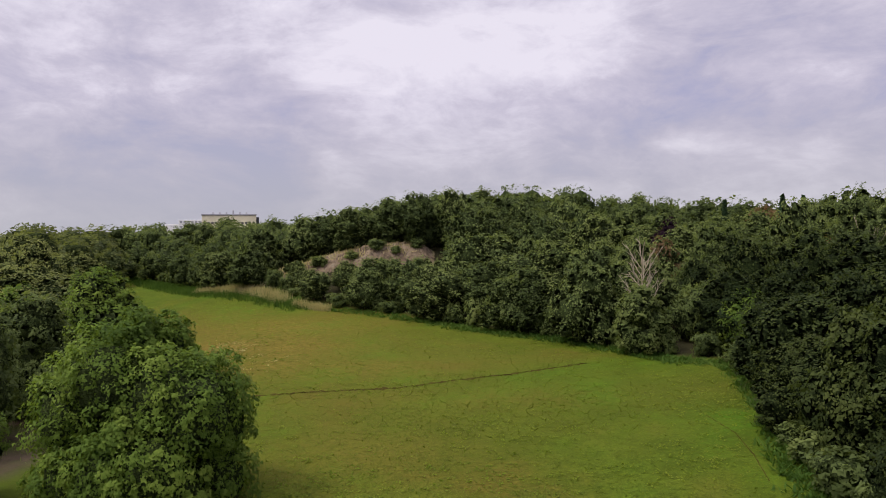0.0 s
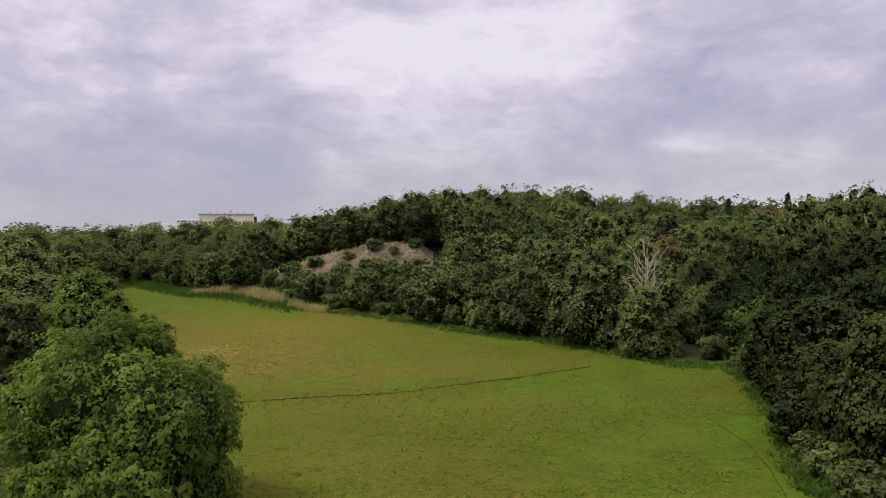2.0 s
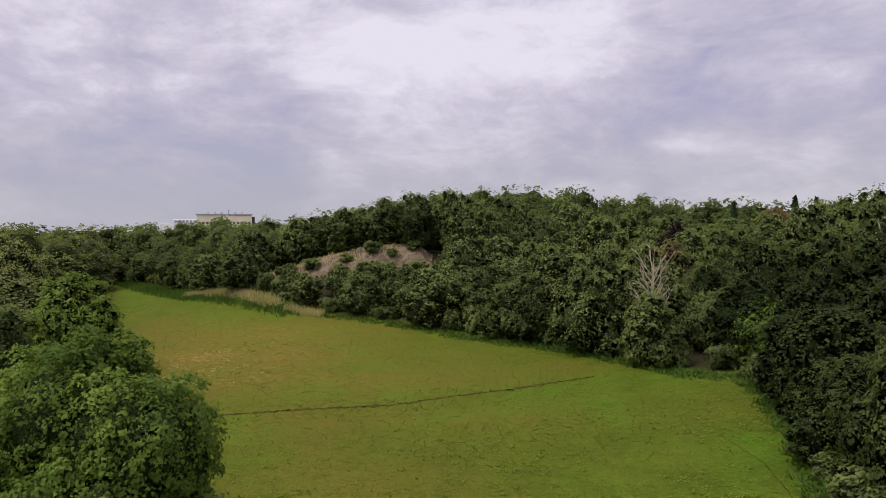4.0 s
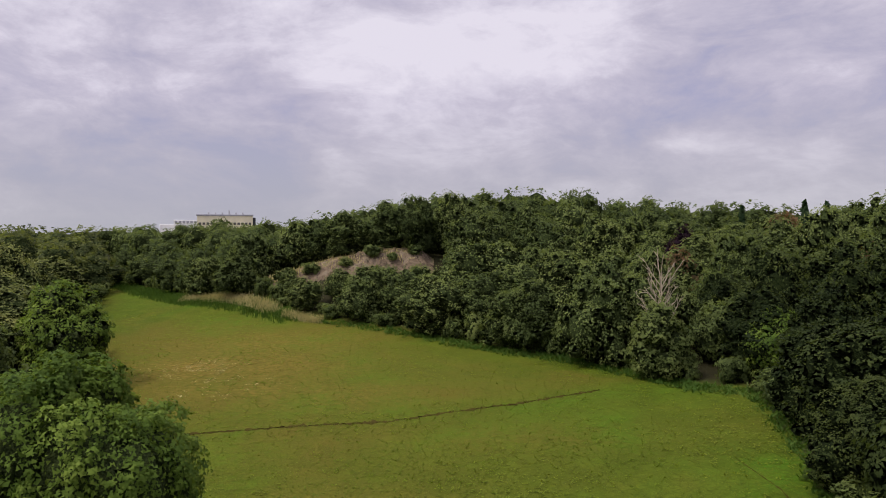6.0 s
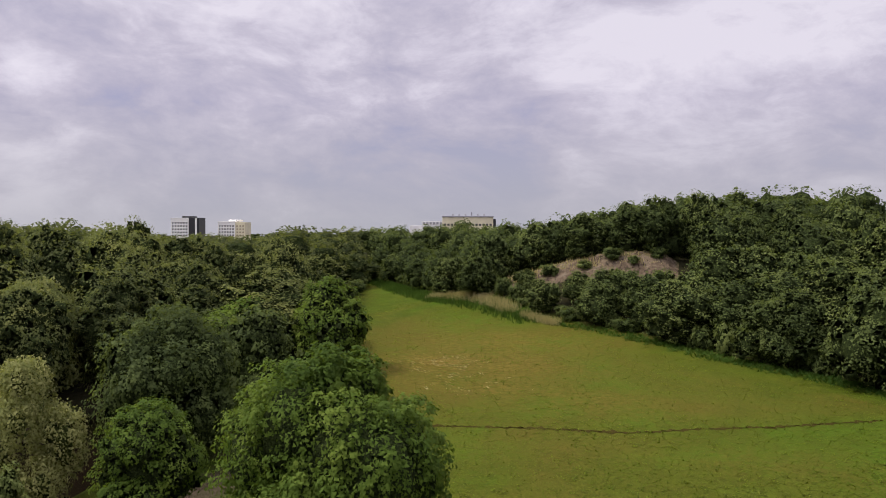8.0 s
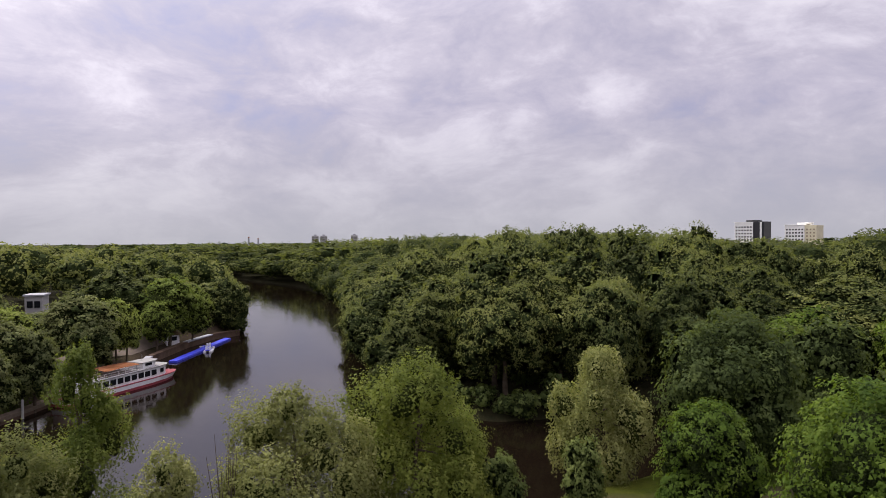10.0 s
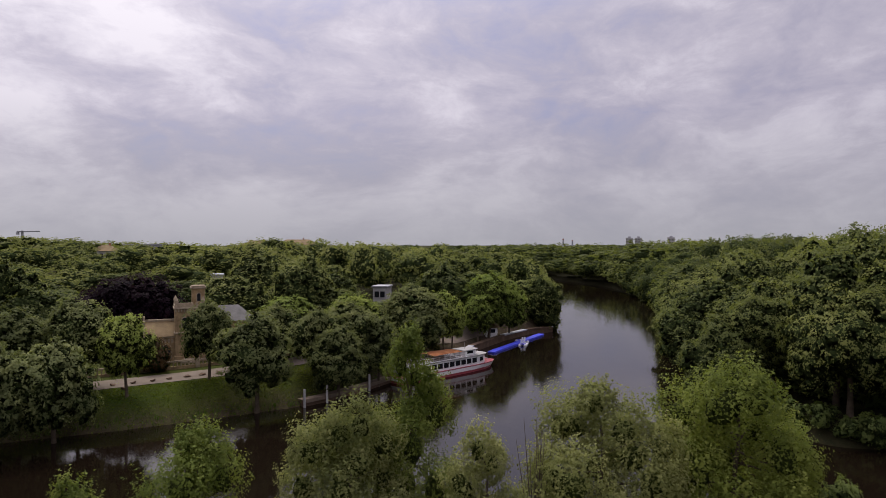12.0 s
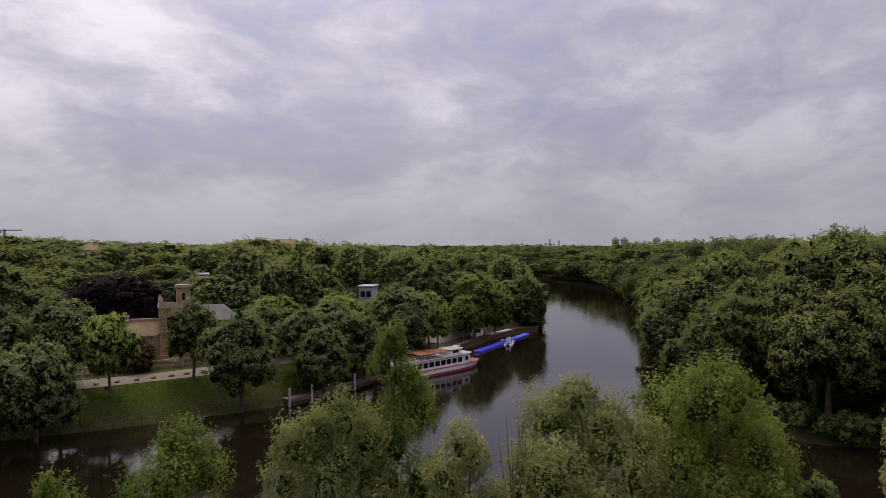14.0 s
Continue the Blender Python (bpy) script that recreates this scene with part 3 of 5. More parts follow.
LANES = [[(-38, 52), (-42, 59), (-47, 71), (-55, 84)], [(-41, 34), (-37, 42), (-36, 48)]]


def make_ground_sheet():
    xs, ys = spaced(-270, 130, 2.5, 3200), spaced(-110, 260, 2.5, 3200)
    gx, gy = np.meshgrid(xs, ys, indexing="ij")
    gz = height(gx, gy)
    nx, ny = gx.shape
    v = np.stack([gx, gy, gz], -1).reshape(-1, 3)
    a = (np.arange(nx - 1)[:, None] * ny + np.arange(ny - 1)[None]).ravel()
    me = mesh_of("ground", v, np.stack([a, a + ny, a + ny + 1, a + 1], 1), GROUND)
    fx, fy = gx.ravel(), gy.ravel()
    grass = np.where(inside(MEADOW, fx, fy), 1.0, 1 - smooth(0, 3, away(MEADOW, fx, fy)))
    verge = inside(BANK_WEST + [(-800, -500), (-45, -500)], fx, fy) & ~inside(WOOD_WEST, fx, fy)
    # verge lawn mixed half toward the dark floor: tree shade put into its colour
    grass = np.maximum(grass, np.where(verge, 0.48, 0))
    lawn = inside([(-47, 10), (-49, 50), (-45, 66), (-30, 50), (-22, 10)], fx, fy)
    grass = np.maximum(grass, np.where(lawn, 0.75, 0))
    grass = np.maximum(grass, smooth(500, 900, np.hypot(fx, fy)) * 0.08)
    dry = np.zeros_like(fx)
    for cx, cy, sx, sy, k in DRY:
        dry = np.maximum(dry, k * bump(fx, fy, cx, cy, sx, sy))
    soil = np.zeros_like(fx)
    for lane in LANES:
        soil = np.maximum(soil, 1 - smooth(1.2, 3.0, away(lane, fx, fy, False)))
    soil = np.maximum(soil, np.where(fx < -104, 0.95 * (1 - smooth(5.0, 10.0, away(BANK_WEST, fx, fy, False))), 0))
    soil = np.maximum(soil, np.where(fx < -60, 0.85 * (1 - smooth(0.5, 3.0, away(BANK_WEST, fx, fy, False))), 0))
    col = np.stack([grass, dry, soil, np.ones_like(fx)], 1).astype(np.float32)
    me.color_attributes.new("cover", "FLOAT_COLOR", "POINT").data.foreach_set("color", col.ravel())
    me.polygons.foreach_set("use_smooth", np.ones(len(me.polygons), bool))
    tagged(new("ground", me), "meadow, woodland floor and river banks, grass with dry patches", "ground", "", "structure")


make_ground_sheet()


def make_river():
    bm = bmesh.new()
    vs = [bm.verts.new((x, y, 0)) for x, y in [(-900, -420), (10, -420), (10, 110), (-900, 110)]]
    bm.faces.new(vs)
    bmesh.ops.subdivide_edges(bm, edges=bm.edges[:], cuts=12, use_grid_fill=True)
    tagged(part("water", bm, WATER), "calm brown river water with small ripples", "river", "", "structure")


make_river()


# ---- woods ----
RNG = np.random.default_rng(7)


def scatter(poly, gap, rng, lo=0.0, hi=1e9):
    """Places inside an outline on a shaken triangular grid."""
    p = np.array(poly, float)
    out, row, y = [], 0, p[:, 1].min()
    while y < p[:, 1].max():
        x = np.arange(p[:, 0].min() + (row % 2) * gap / 2, p[:, 0].max(), gap)
        pts = np.stack([x, np.full_like(x, y)], 1) + rng.uniform(-0.3, 0.3, (len(x), 2)) * gap
        out.append(pts)
        y, row = y + gap * 0.87, row + 1
    out = np.concatenate(out)
    keep = inside(poly, out[:, 0], out[:, 1])
    d = np.hypot(out[:, 0], out[:, 1] + 3)
    az = np.degrees(np.arctan2(-out[:, 0], out[:, 1] + 9))
    return out[keep & (d > lo) & (d < hi) & (az > -39) & (az < 127)]


KEEP_OUT = [(28.6, 92, 2.0), (-107, -40, 9), (-119, -50, 6), (-48.5, 38.6, 4), (-44, 49, 6), (-75.5, 62.4, 5), (-34, 36, 4), (-21.8, 38.5, 7), (-170, -14, 6), (-186, -57, 7),
            (-42, 58, 5), (-48, 64, 4), (-50, 89, 5), (-84, -42, 8)]
SEEN = [(-170.5, -13.8, 2.4, 6.9), (-183, -58.3, 2.5, 12.6)]
STAND = {"east": [], "isle": [], "west": []}
for who, poly in (("east", WOOD_EAST), ("isle", WOOD_ISLE), ("west", WOOD_WEST)):
    lim = {"east": 330, "isle": 600, "west": 640}[who]
    for x, y in np.concatenate([scatter(poly, 10.4 if who != "east" else 9.0, RNG, 0, 170), scatter(poly, 13.0 if who == "west" else 11.6, RNG, 170, 320), scatter(poly, 14.0, RNG, 320, lim)]):
        if who == "east" and (y > 262 - 0.15 * x or (y > 215 and x < 60 and x > -10) or x > 60 + 0.62 * y):
            continue
        edge = float(away({"east": WOOD_EDGE, "isle": WOOD_ISLE[:18], "west": WOOD_WEST[:14]}[who], x, y, False))
        tall = RNG.uniform(11.0, 15.6) if who == "east" else RNG.uniform(17, 23.5) if who == "isle" else RNG.uniform(8.0, 16.5)
        if who == "isle":          # the canopy's height over the river
            az, far = math.degrees(math.atan2(-x, y)), math.hypot(x, y)
            over = (18.5 if far < 150 else 24.0 if az < 33.5 else 20.4) if az < 43.5 else 24.4 if az < 53 and 105 < far < 200 else 23.6 if az < 60 else 22.6 if az < 67 else 21.6 if az < 74 else 18.8
            tall = over + RNG.uniform(-3.6, 1.6) - float(height(x, y))
            tall *= 0.74 + 0.26 * min(1.0, edge / 28)
        turn = math.degrees(math.atan2(-x, y + 5))
        if who == "east" and 0.2 < turn < 15.5 and y < 158:      # the rock stays in view
            tall = min(tall, (19.9 if turn < 8 else 19.3) - 0.031 * math.hypot(x, y + 5) - float(height(x, y)))
            if tall < 3.5:
                continue
        if who == "east" and 1.5 < turn < 13 and y >= 158:
            tall -= 0.2
        if who == "east" and 12.5 < turn < 24 and y > 185:
            tall += 1.1
        if who == "east" and turn < 1.5 and y > 140:
            tall += 2.0 if turn > -13 else 0.3
        if who == "east" and turn < -27 and math.hypot(x, y) > 90:
            tall += 2.6
        if who == "west" and 90 < math.degrees(math.atan2(-x, y)) < 103 and math.hypot(x, y) > 180:
            tall += 1.0
        if who == "west" and math.degrees(math.atan2(-x, y)) > 104 and math.hypot(x, y) > 140:
            tall -= 4.8 * min(1.0, (math.degrees(math.atan2(-x, y)) - 104) / 7)
        for hx, hy, half, low in SEEN:          # gaps in which the houses show
            if who == "west" and math.hypot(x, y) < math.hypot(hx, hy) and abs(x * hy - y * hx) / math.hypot(hx, hy) < half + 3:
                tall = min(tall, 21.5 + (low - 21.5) * math.hypot(x, y) / math.hypot(hx, hy) - float(height(x, y)))
        if tall < 3:
            continue
        if edge < 6:
            tall *= RNG.uniform(0.72, 0.95)
        wide = (1.2 if who == "east" and y > 115 else 1.25 if who == "west" else 1.12 if math.hypot(x, y) > 170 else 1.0) * RNG.uniform(8.6, 13.0) * (1.0 if math.hypot(x, y) < 320 else 1.4) * (1.28 if who == "isle" else 1.0)
        if who == "east":
            wide = min(wide, tall * 1.1)
        if KEEP_OUT and min(math.hypot(x - a, y - b) - r for a, b, r in KEEP_OUT) < wide * 0.30:
            continue
        STAND[who].append((np.hypot(x, y), x, y, tall, wide, edge < 7 or (who == "east" and (math.hypot(x + 14, y - 162) < 34 or y > 115))))

def along(line, gap):
    """Places strung along a bank."""
    p = np.array(line, float)
    out = []
    for a, b in zip(p[:-1], p[1:]):
        n = max(1, int(np.linalg.norm(b - a) / gap))
        out += [tuple(a + (b - a) * (k + RNG.uniform(0.3, 0.7)) / n + RNG.uniform(-0.8, 0.8, 2)) for k in range(n)]
    return out


for who, line in (("isle", BANK_ISLE[1:10]), ("west", BANK_WEST[13:17])):
    for x, y in along(line, 4.6):
        if -105 < x:
            continue
        y += 0.4 if who == "isle" else -0.6
        tall = RNG.uniform(9, 14)
        STAND[who].append((math.hypot(x, y), x, y, tall, tall * RNG.uniform(0.75, 0.95), True))

near = sorted((row + (who,) for who, rows in STAND.items() for row in rows))
PICKED = near[:280]
REST = near[280:]

WOODS_LABEL = {"east": "broad-crowned dark green broadleaf tree at the hill's foot", "isle": "tall full-crowned green broadleaf tree in the riverside wood", "west": "green broadleaf tree on the slope behind the promenade"}


class Wood:
    """The built trees of one wood, each copied many times."""

    def __init__(self, leaf, seed, near_ones):
        # close and dark kinds carry the wood edge's shade in their leaf colour
        self.close = [Kind(tree("broadleaf_tree", seed + i, 14, 10, 0.1, LEAF_GLOOM, (46, 40, 54)[i], 15000, 0.17, 0.24, 1, (0.75, 0.6, 0.85)[i], 0.0, 0.08)) for i in range(3 if near_ones else 0)]
        self.dark = [Kind(tree("broadleaf_tree", seed + 20 + i, 14, 10, 0.1, LEAF_GLOOM, (40, 34, 46)[i], 5200, 0.25, 0.24, 1, (0.8, 0.65, 0.9)[i], 0.0, 0.07)) for i in range(3 if near_ones else 0)]
        self.full = [Kind(tree("broadleaf_tree", seed + 10 + i, 14, 10, 0.1, leaf, (40, 30, 48, 36)[i], 5200, 0.25, 0.24, 1, (0.8, 0.7, 0.9, 0.75)[i], 0.0, 0.07)) for i in range(4)]
        self.high = [Kind(tree("broadleaf_tree", seed + 30 + i, 14, 10, 3.2, leaf, (30, 36, 28, 33)[i], 4200, 0.25, 0.26, 1, (0.7, 0.6, 0.85, 0.55)[i], 0.0, 0.07)) for i in range(4)]


WOOD = {"east": Wood(LEAF, 10, True), "isle": Wood(LEAF_RIVER, 210, False), "west": Wood(LEAF_RIVER, 310, False)}
for i, (d, x, y, tall, wide, rim, who) in enumerate(PICKED):
    w = WOOD[who]
    lifted = who == "isle" and d < 135
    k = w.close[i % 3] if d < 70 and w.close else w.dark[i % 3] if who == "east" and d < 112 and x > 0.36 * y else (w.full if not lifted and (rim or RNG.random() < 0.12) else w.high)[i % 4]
    z = float(height(x, y))
    s = wide / 9.8
    k.put(x, y, z, RNG.uniform(0, 360), s, tall / 14 / s, WOODS_LABEL[who], "tree", "trees of the " + {"east": "hill wood", "isle": "island wood", "west": "river slope"}[who])

for w in WOOD.values():
    for k in (*w.close, *w.dark, *w.full, *w.high):
        k.clear()


def woods(name, rows, label, leaf):
    """Many trees in one sheet of leaf sprays."""
    rng = np.random.default_rng(len(rows))
    whole = [crown_arrays(rng, 5, 0.3, 14, 30, 1150, 0.48, 1, 0.65, 0.0, 0.05) for _ in range(4)]
    cap = [crown_arrays(rng, 5, 4.5, 14, 26, 950, 0.48, 1, 0.75, 0.0, 0.05) for _ in range(4)]
    coarse = [crown_arrays(rng, 5, 5.0, 14, 16, 200, 1.0, 1, 0.7, 0.0, 0.03) for _ in range(4)]
    pieces, tints, inner, softs = [], [], [], []
    for d, x, y, tall, wide, rim in rows:
        v, q, _, leafy, shade, soft = (coarse if d > 290 else whole if rim else cap)[rng.integers(4)]
        a, s = rng.uniform(0, 6.28), wide / 10 * (1.0 if d < 290 else 1.15)
        r = np.array([[math.cos(a), -math.sin(a), 0], [math.sin(a), math.cos(a), 0], [0, 0, 1]])
        pieces.append((v @ r.T * (s, s, tall / 14) + (x, y, float(height(x, y))), q))
        softs.append(soft @ r.T)
        tints.append(shade + rng.uniform(-0.30, 0.40))
        inner.append(np.arange(len(q)) >= leafy)
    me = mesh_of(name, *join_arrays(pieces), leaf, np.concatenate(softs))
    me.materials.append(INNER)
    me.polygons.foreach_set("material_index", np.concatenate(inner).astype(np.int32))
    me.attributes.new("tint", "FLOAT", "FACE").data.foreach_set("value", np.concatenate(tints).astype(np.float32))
    tagged(new(name, me), label, "woods", "", "stuff")


for who, name, label in (("east", "hill_woods", "dense green broadleaf woodland over the hill"), ("isle", "island_woods", "dense green riverside woodland on the island"), ("west", "slope_woods", "dense green woodland on the slope across the river")):
    woods(name, [r[:6] for r in REST if r[6] == who], label, LEAF if who == "east" else LEAF_RIVER)
far_rows = []
for _ in range(900):
    az, d = radians(RNG.uniform(-30, 126)), (RNG.uniform(420, 950) if RNG.random() < 0.45 else RNG.uniform(1000, 1500))
    x, y = -math.sin(az) * d, math.cos(az) * d
    if inside(RIVER, np.array([x]), np.array([y]))[0] or (d < 640 and (inside(WOOD_ISLE, np.array([x]), np.array([y]))[0] or inside(WOOD_WEST, np.array([x]), np.array([y]))[0])):
        continue
    far_rows.append((d, x, y, RNG.uniform(10, 14.5), RNG.uniform(24, 46), True))
woods("distant_woods", far_rows, "distant green woods along the horizon", LEAF)


# ---- the single trees that stand out ----
def grow(name, seed, x, y, top, width, z0, leaf, label, count=7000, size=0.30, lobes=34, girth=0.28, shape=0.85, droop=0.0, ragged=0.14, group="", category="tree"):
    z = max(float(height(x, y)), -0.3)
    ob = tree(name, seed, top - z, width, z0, leaf, lobes, count, size, girth, 1, shape, droop, ragged, True)
    ob.matrix_basis = pose(x, y, z, 0, 0, seed * 47.0)
    return tagged(ob, label, category, group)


grow("broadleaf_tree", 101, -20.5, 37.5, 15.2, 14.0, -2.6, LEAF_BRIGHT, "broad fresh green meadow tree with a pale forked trunk", 75000, 0.16, 56, 0.30, 0.40, 0.0, 0.2)
grow("young_maple", 102, -34.4, 36.4, 11.0, 7.2, 0.4, LEAF_BRIGHT, "young bright green maple beside the path", 17100, 0.151, 36, 0.16, 0.6, 0.0, 0.2)
grow("willow", 103, -48.5, 38.6, 12.5, 8.6, 0.3, LEAF_WILLOW, "silvery weeping willow over the side channel", 22000, 0.15, 34, 0.30, 0.7, 0.8, 0.28)
grow("broadleaf_tree", 104, -44.0, 50.0, 15.6, 13.5, 0.5, LEAF, "broad dark green maple behind the willow", 24700, 0.202, 46, 0.34)
grow("willow", 105, -75.5, 62.4, 16.4, 11.5, 1.0, LEAF_WILLOW, "grey-green round-topped willow in the riverside wood", 10450, 0.331, 34, 0.34, 0.8, 0.7)
grow("broadleaf_tree", 106, -47.9, 64.5, 15.0, 10.0, 0.6, LEAF_BRIGHT, "round green tree at the side channel's end", 9500, 0.302, 34)
grow("broadleaf_tree", 107, -49.6, 89.5, 15.8, 12.5, 0.2, LEAF_BRIGHT, "light green tree at the meadow's river side", 9500, 0.331, 34)
grow("broadleaf_tree", 108, -42.5, 60.5, 14.5, 10.5, 0.5, LEAF, "green tree beside the dirt path", 9500, 0.274, 34)
grow("poplar", 111, -44.3, 19.2, 14.0, 10.6, 0.3, LEAF_LIME, "yellow-green poplar on the near river bank", 46000, 0.12, 50, 0.22, 0.72, 0.0, 0.27)
grow("bank_willow", 112, -42.0, 10.2, 13.0, 10.0, 0.3, LEAF_WILLOW, "loose grey-green bank willow on the near shore", 60000, 0.105, 48, 0.18, 0.9, 0.0, 0.34)
grow("poplar", 113, -46.0, -1.5, 15.9, 8.0, 0.3, LEAF_LIME, "slender light green poplar in front of the moored boat", 34000, 0.105, 40, 0.18, 0.3, 0.0, 0.27)
grow("bank_willow", 114, -41.9, -5.3, 12.4, 8.0, 0.3, LEAF_WILLOW, "pale grey-green bank willow beside the poplar", 44000, 0.105, 44, 0.18, 0.9, 0.0, 0.34)
grow("bank_willow", 115, -40.0, 2.8, 11.0, 5.4, 0.3, LEAF_WILLOW, "small pale bank willow with bare twigs", 22000, 0.105, 28, 0.14, 0.9, 0.0, 0.34)
grow("young_maple", 116, -38.2, -13.2, 11.6, 6.4, 0.3, LEAF_LIME, "bright lime-green young tree at the near shore", 24000, 0.105, 26, 0.16, 0.5, 0.0, 0.32)
grow("young_maple", 117, -36.5, -18.8, 9.4, 4.0, 0.3, LEAF_LIME, "low lime-green sapling at the near shore", 9500, 0.105, 18, 0.12, 0.6, 0.0, 0.3)
grow("broadleaf_tree", 123, -87.0, 36.0, 11.0, 12.5, 0.2, LEAF_RIVER, "low spreading tree leaning over the river bank", 11000, 0.24, 40, 0.2)
for k, (x, y, top, wide) in enumerate([(-76.0, 45.5, 16.5, 14.0), (-71.5, 57.0, 16.5, 13.0), (-88.5, 40.5, 14.5, 13.0), (-70.0, 70.0, 16.5, 12.5), (-81.0, 53.0, 19.0, 14.0)]):
    grow("broadleaf_tree", 140 + k, x, y, top, wide, 3.2, LEAF_RIVER, "wide green tree overhanging the dark side channel", 14000, 0.21, 46, 0.34, 0.75, 0.0, 0.08)
grow("shrub", 118, -43.5, 25.5, 6.6, 4.2, 0.1, LEAF, "green bank shrub beside the side channel", 4750, 0.187, 18, 0.1, category="shrub")
grow("shrub", 119, -40.8, 31.0, 7.6, 3.4, 0.1, LEAF, "green bank shrub beside the side channel", 4180, 0.187, 18, 0.1, category="shrub")
grow("copper_beech", 121, -118.5, -52.5, 16.0, 19.0, 0.6, LEAF_PURPLE, "broad dark purple copper beech behind the villa", 11400, 0.360, 44, 0.4)
RIVERSIDE = [(-81.9, -49.5, 13.8, 8.6, 0), (-86.6, -45.0, 14.8, 9.4, 0), (-83.9, -37.6, 12.8, 6.4, 1), (-74.2, -41.0, 11.2, 9.4, 0), (-70.0, -44.5, 11.4, 8.2, 0), (-93.2, -30.7, 13.9, 7.0, 0), (-87.0, -22.7, 12.9, 9.8, 0), (-98.7, -17.0, 12.2, 8.0, 0),
             (-103.6, -13.4, 12.7, 9.4, 0), (-111.7, -23.8, 12.9, 9.4, 1), (-102.5, -8.8, 10.7, 7.4, 0), (-120.2, -4.3, 14.0, 11.8, 0), (-115.5, -2.6, 11.0, 7.6, 0), (-127.2, 1.0, 12.5, 6.8, 1), (-131.0, 2.6, 10.3, 5.6, 1), (-147.5, 10.8, 15.0, 11.0, 1), (-141.5, 8.2, 10.4, 6.6, 1),
             (-106.5, -25.0, 12.0, 8.5, 0), (-76.0, -52.0, 12.5, 9.0, 0), (-152.5, 15.5, 12.5, 8.0, 1),
             (-94.5, -13.6, 10.4, 8.0, 0), (-116.0, -14.5, 12.8, 9.0, 1), (-123.5, -6.0, 12.0, 8.0, 0), (-66.0, -50.0, 11.0, 9.0, 0), (-109.0, -11.5, 10.6, 8.0, 0)]
alley = [Kind(tree("lime_tree", 60 + i, 12, 8.4, 3.0, (LEAF_ALLEY, LEAF_ALLEY, LEAF_BACKLIT, LEAF_BACKLIT)[i], 40, 8500, 0.24, 0.22, 1, 0.7)) for i in range(4)]
for i, (x, y, top, wide, light) in enumerate(RIVERSIDE):
    z = float(height(x, y))
    s = wide * 1.03 / 8.4
    alley[2 * light + i % 2].put(x, y, z, i * 73.0, s, (top - z) / 12 / s, "light green promenade tree with a dark trunk" if light else "dense green promenade tree with a dark trunk", "tree", "trees along the promenade")
grow("shrub", 122, -98.2, -40.3, 8.4, 5.0, 0.1, LEAF_RED, "reddish-brown ornamental shrub beside the villa", 3420, 0.274, 18, 0.12, category="shrub")
grow("broadleaf_tree", 131, 45.2, 134.0, 23.4, 7.0, 0.5, LEAF_PURPLE, "small dark purple-leaved tree on the hill", 3040, 0.432, 22)
grow("broadleaf_tree", 132, 68.4, 140.4, 25.8, 9.0, 0.5, LEAF_RED, "russet-leaved tree on the hill", 4180, 0.432, 24)
grow("broadleaf_tree", 133, 60.0, 95.5, 20.0, 8.6, 0.5, LEAF_RED, "thin grey-brown dying tree on the hillside", 2280, 0.324, 24, 0.2, 0.85, 0.0, 0.3)
grow("broadleaf_tree", 134, 40.0, 118.0, 19.5, 8.0, 0.5, LEAF_RED, "olive-brown tree on the hillside", 3800, 0.396, 24)
# fresh green tree, the wood edge's gloom put into its leaf colour
grow("broadleaf_tree", 135, 32.0, 41.5, 14.6, 10.5, 0.2, LEAF_GLOOM, "fresh green tree at the meadow's corner", 15200, 0.245, 44)
grow("broadleaf_tree", 138, 38.0, 95.0, 13.0, 9.5, 0.1, LEAF, "dense dark green tree at the forest edge", 7000, 0.26, 40)
grow("broadleaf_tree", 139, 43.0, 110.0, 15.5, 10.5, 0.1, LEAF, "dense dark green tree at the forest edge", 6000, 0.28, 40)
grow("broadleaf_tree", 136, 40.5, 84.0, 12.6, 7.5, 0.2, LEAF_BRIGHT, "light green young tree at the forest edge", 6650, 0.302, 26)


def conifer(x, y, top, wide, seed):
    rng = np.random.default_rng(seed)
    z = float(height(x, y))
    h, pts, out = top - z, [], []
    for k in np.linspace(0.12, 0.99, 26):
        r = wide / 2 * (1 - k) ** 0.85 + 0.1
        n = int(14 + 40 * (1 - k))
        a = rng.uniform(0, 6.28, n)
        q = r * np.sqrt(rng.uniform(0.15, 1, n))
        pts.append(np.stack([q * np.cos(a), q * np.sin(a), k * h - 0.25 * q + rng.normal(0, 0.12, n)], 1))
        out.append(np.stack([np.cos(a), np.sin(a), 0.5 + 0 * a], 1))
    ob = empty("conifer", pose(x, y, z))
    part("trunk", mesh_of("trunk", *tube_arrays([(0, 0, -0.3), (0, 0, h * 0.5), (0, 0, h)], [0.25, 0.15, 0.03], 7), BARK), None, ob)
    part("crown", mesh_of("crown", *leaf_sprays(rng, np.concatenate(pts), np.concatenate(out), 0.85, 0.5), LEAF_FIR), None, ob)
    tagged(ob, "dark narrow conifer rising above the hill wood", "tree", "conifers on the hill")


for k, (x, y, top, w) in enumerate([(74, 143, 28.2, 5), (78, 142, 27.8, 4.6), (83, 139, 27.2, 5.2), (64, 150, 27.4, 4.4)]):
    conifer(x, y, top, w, 300 + k)


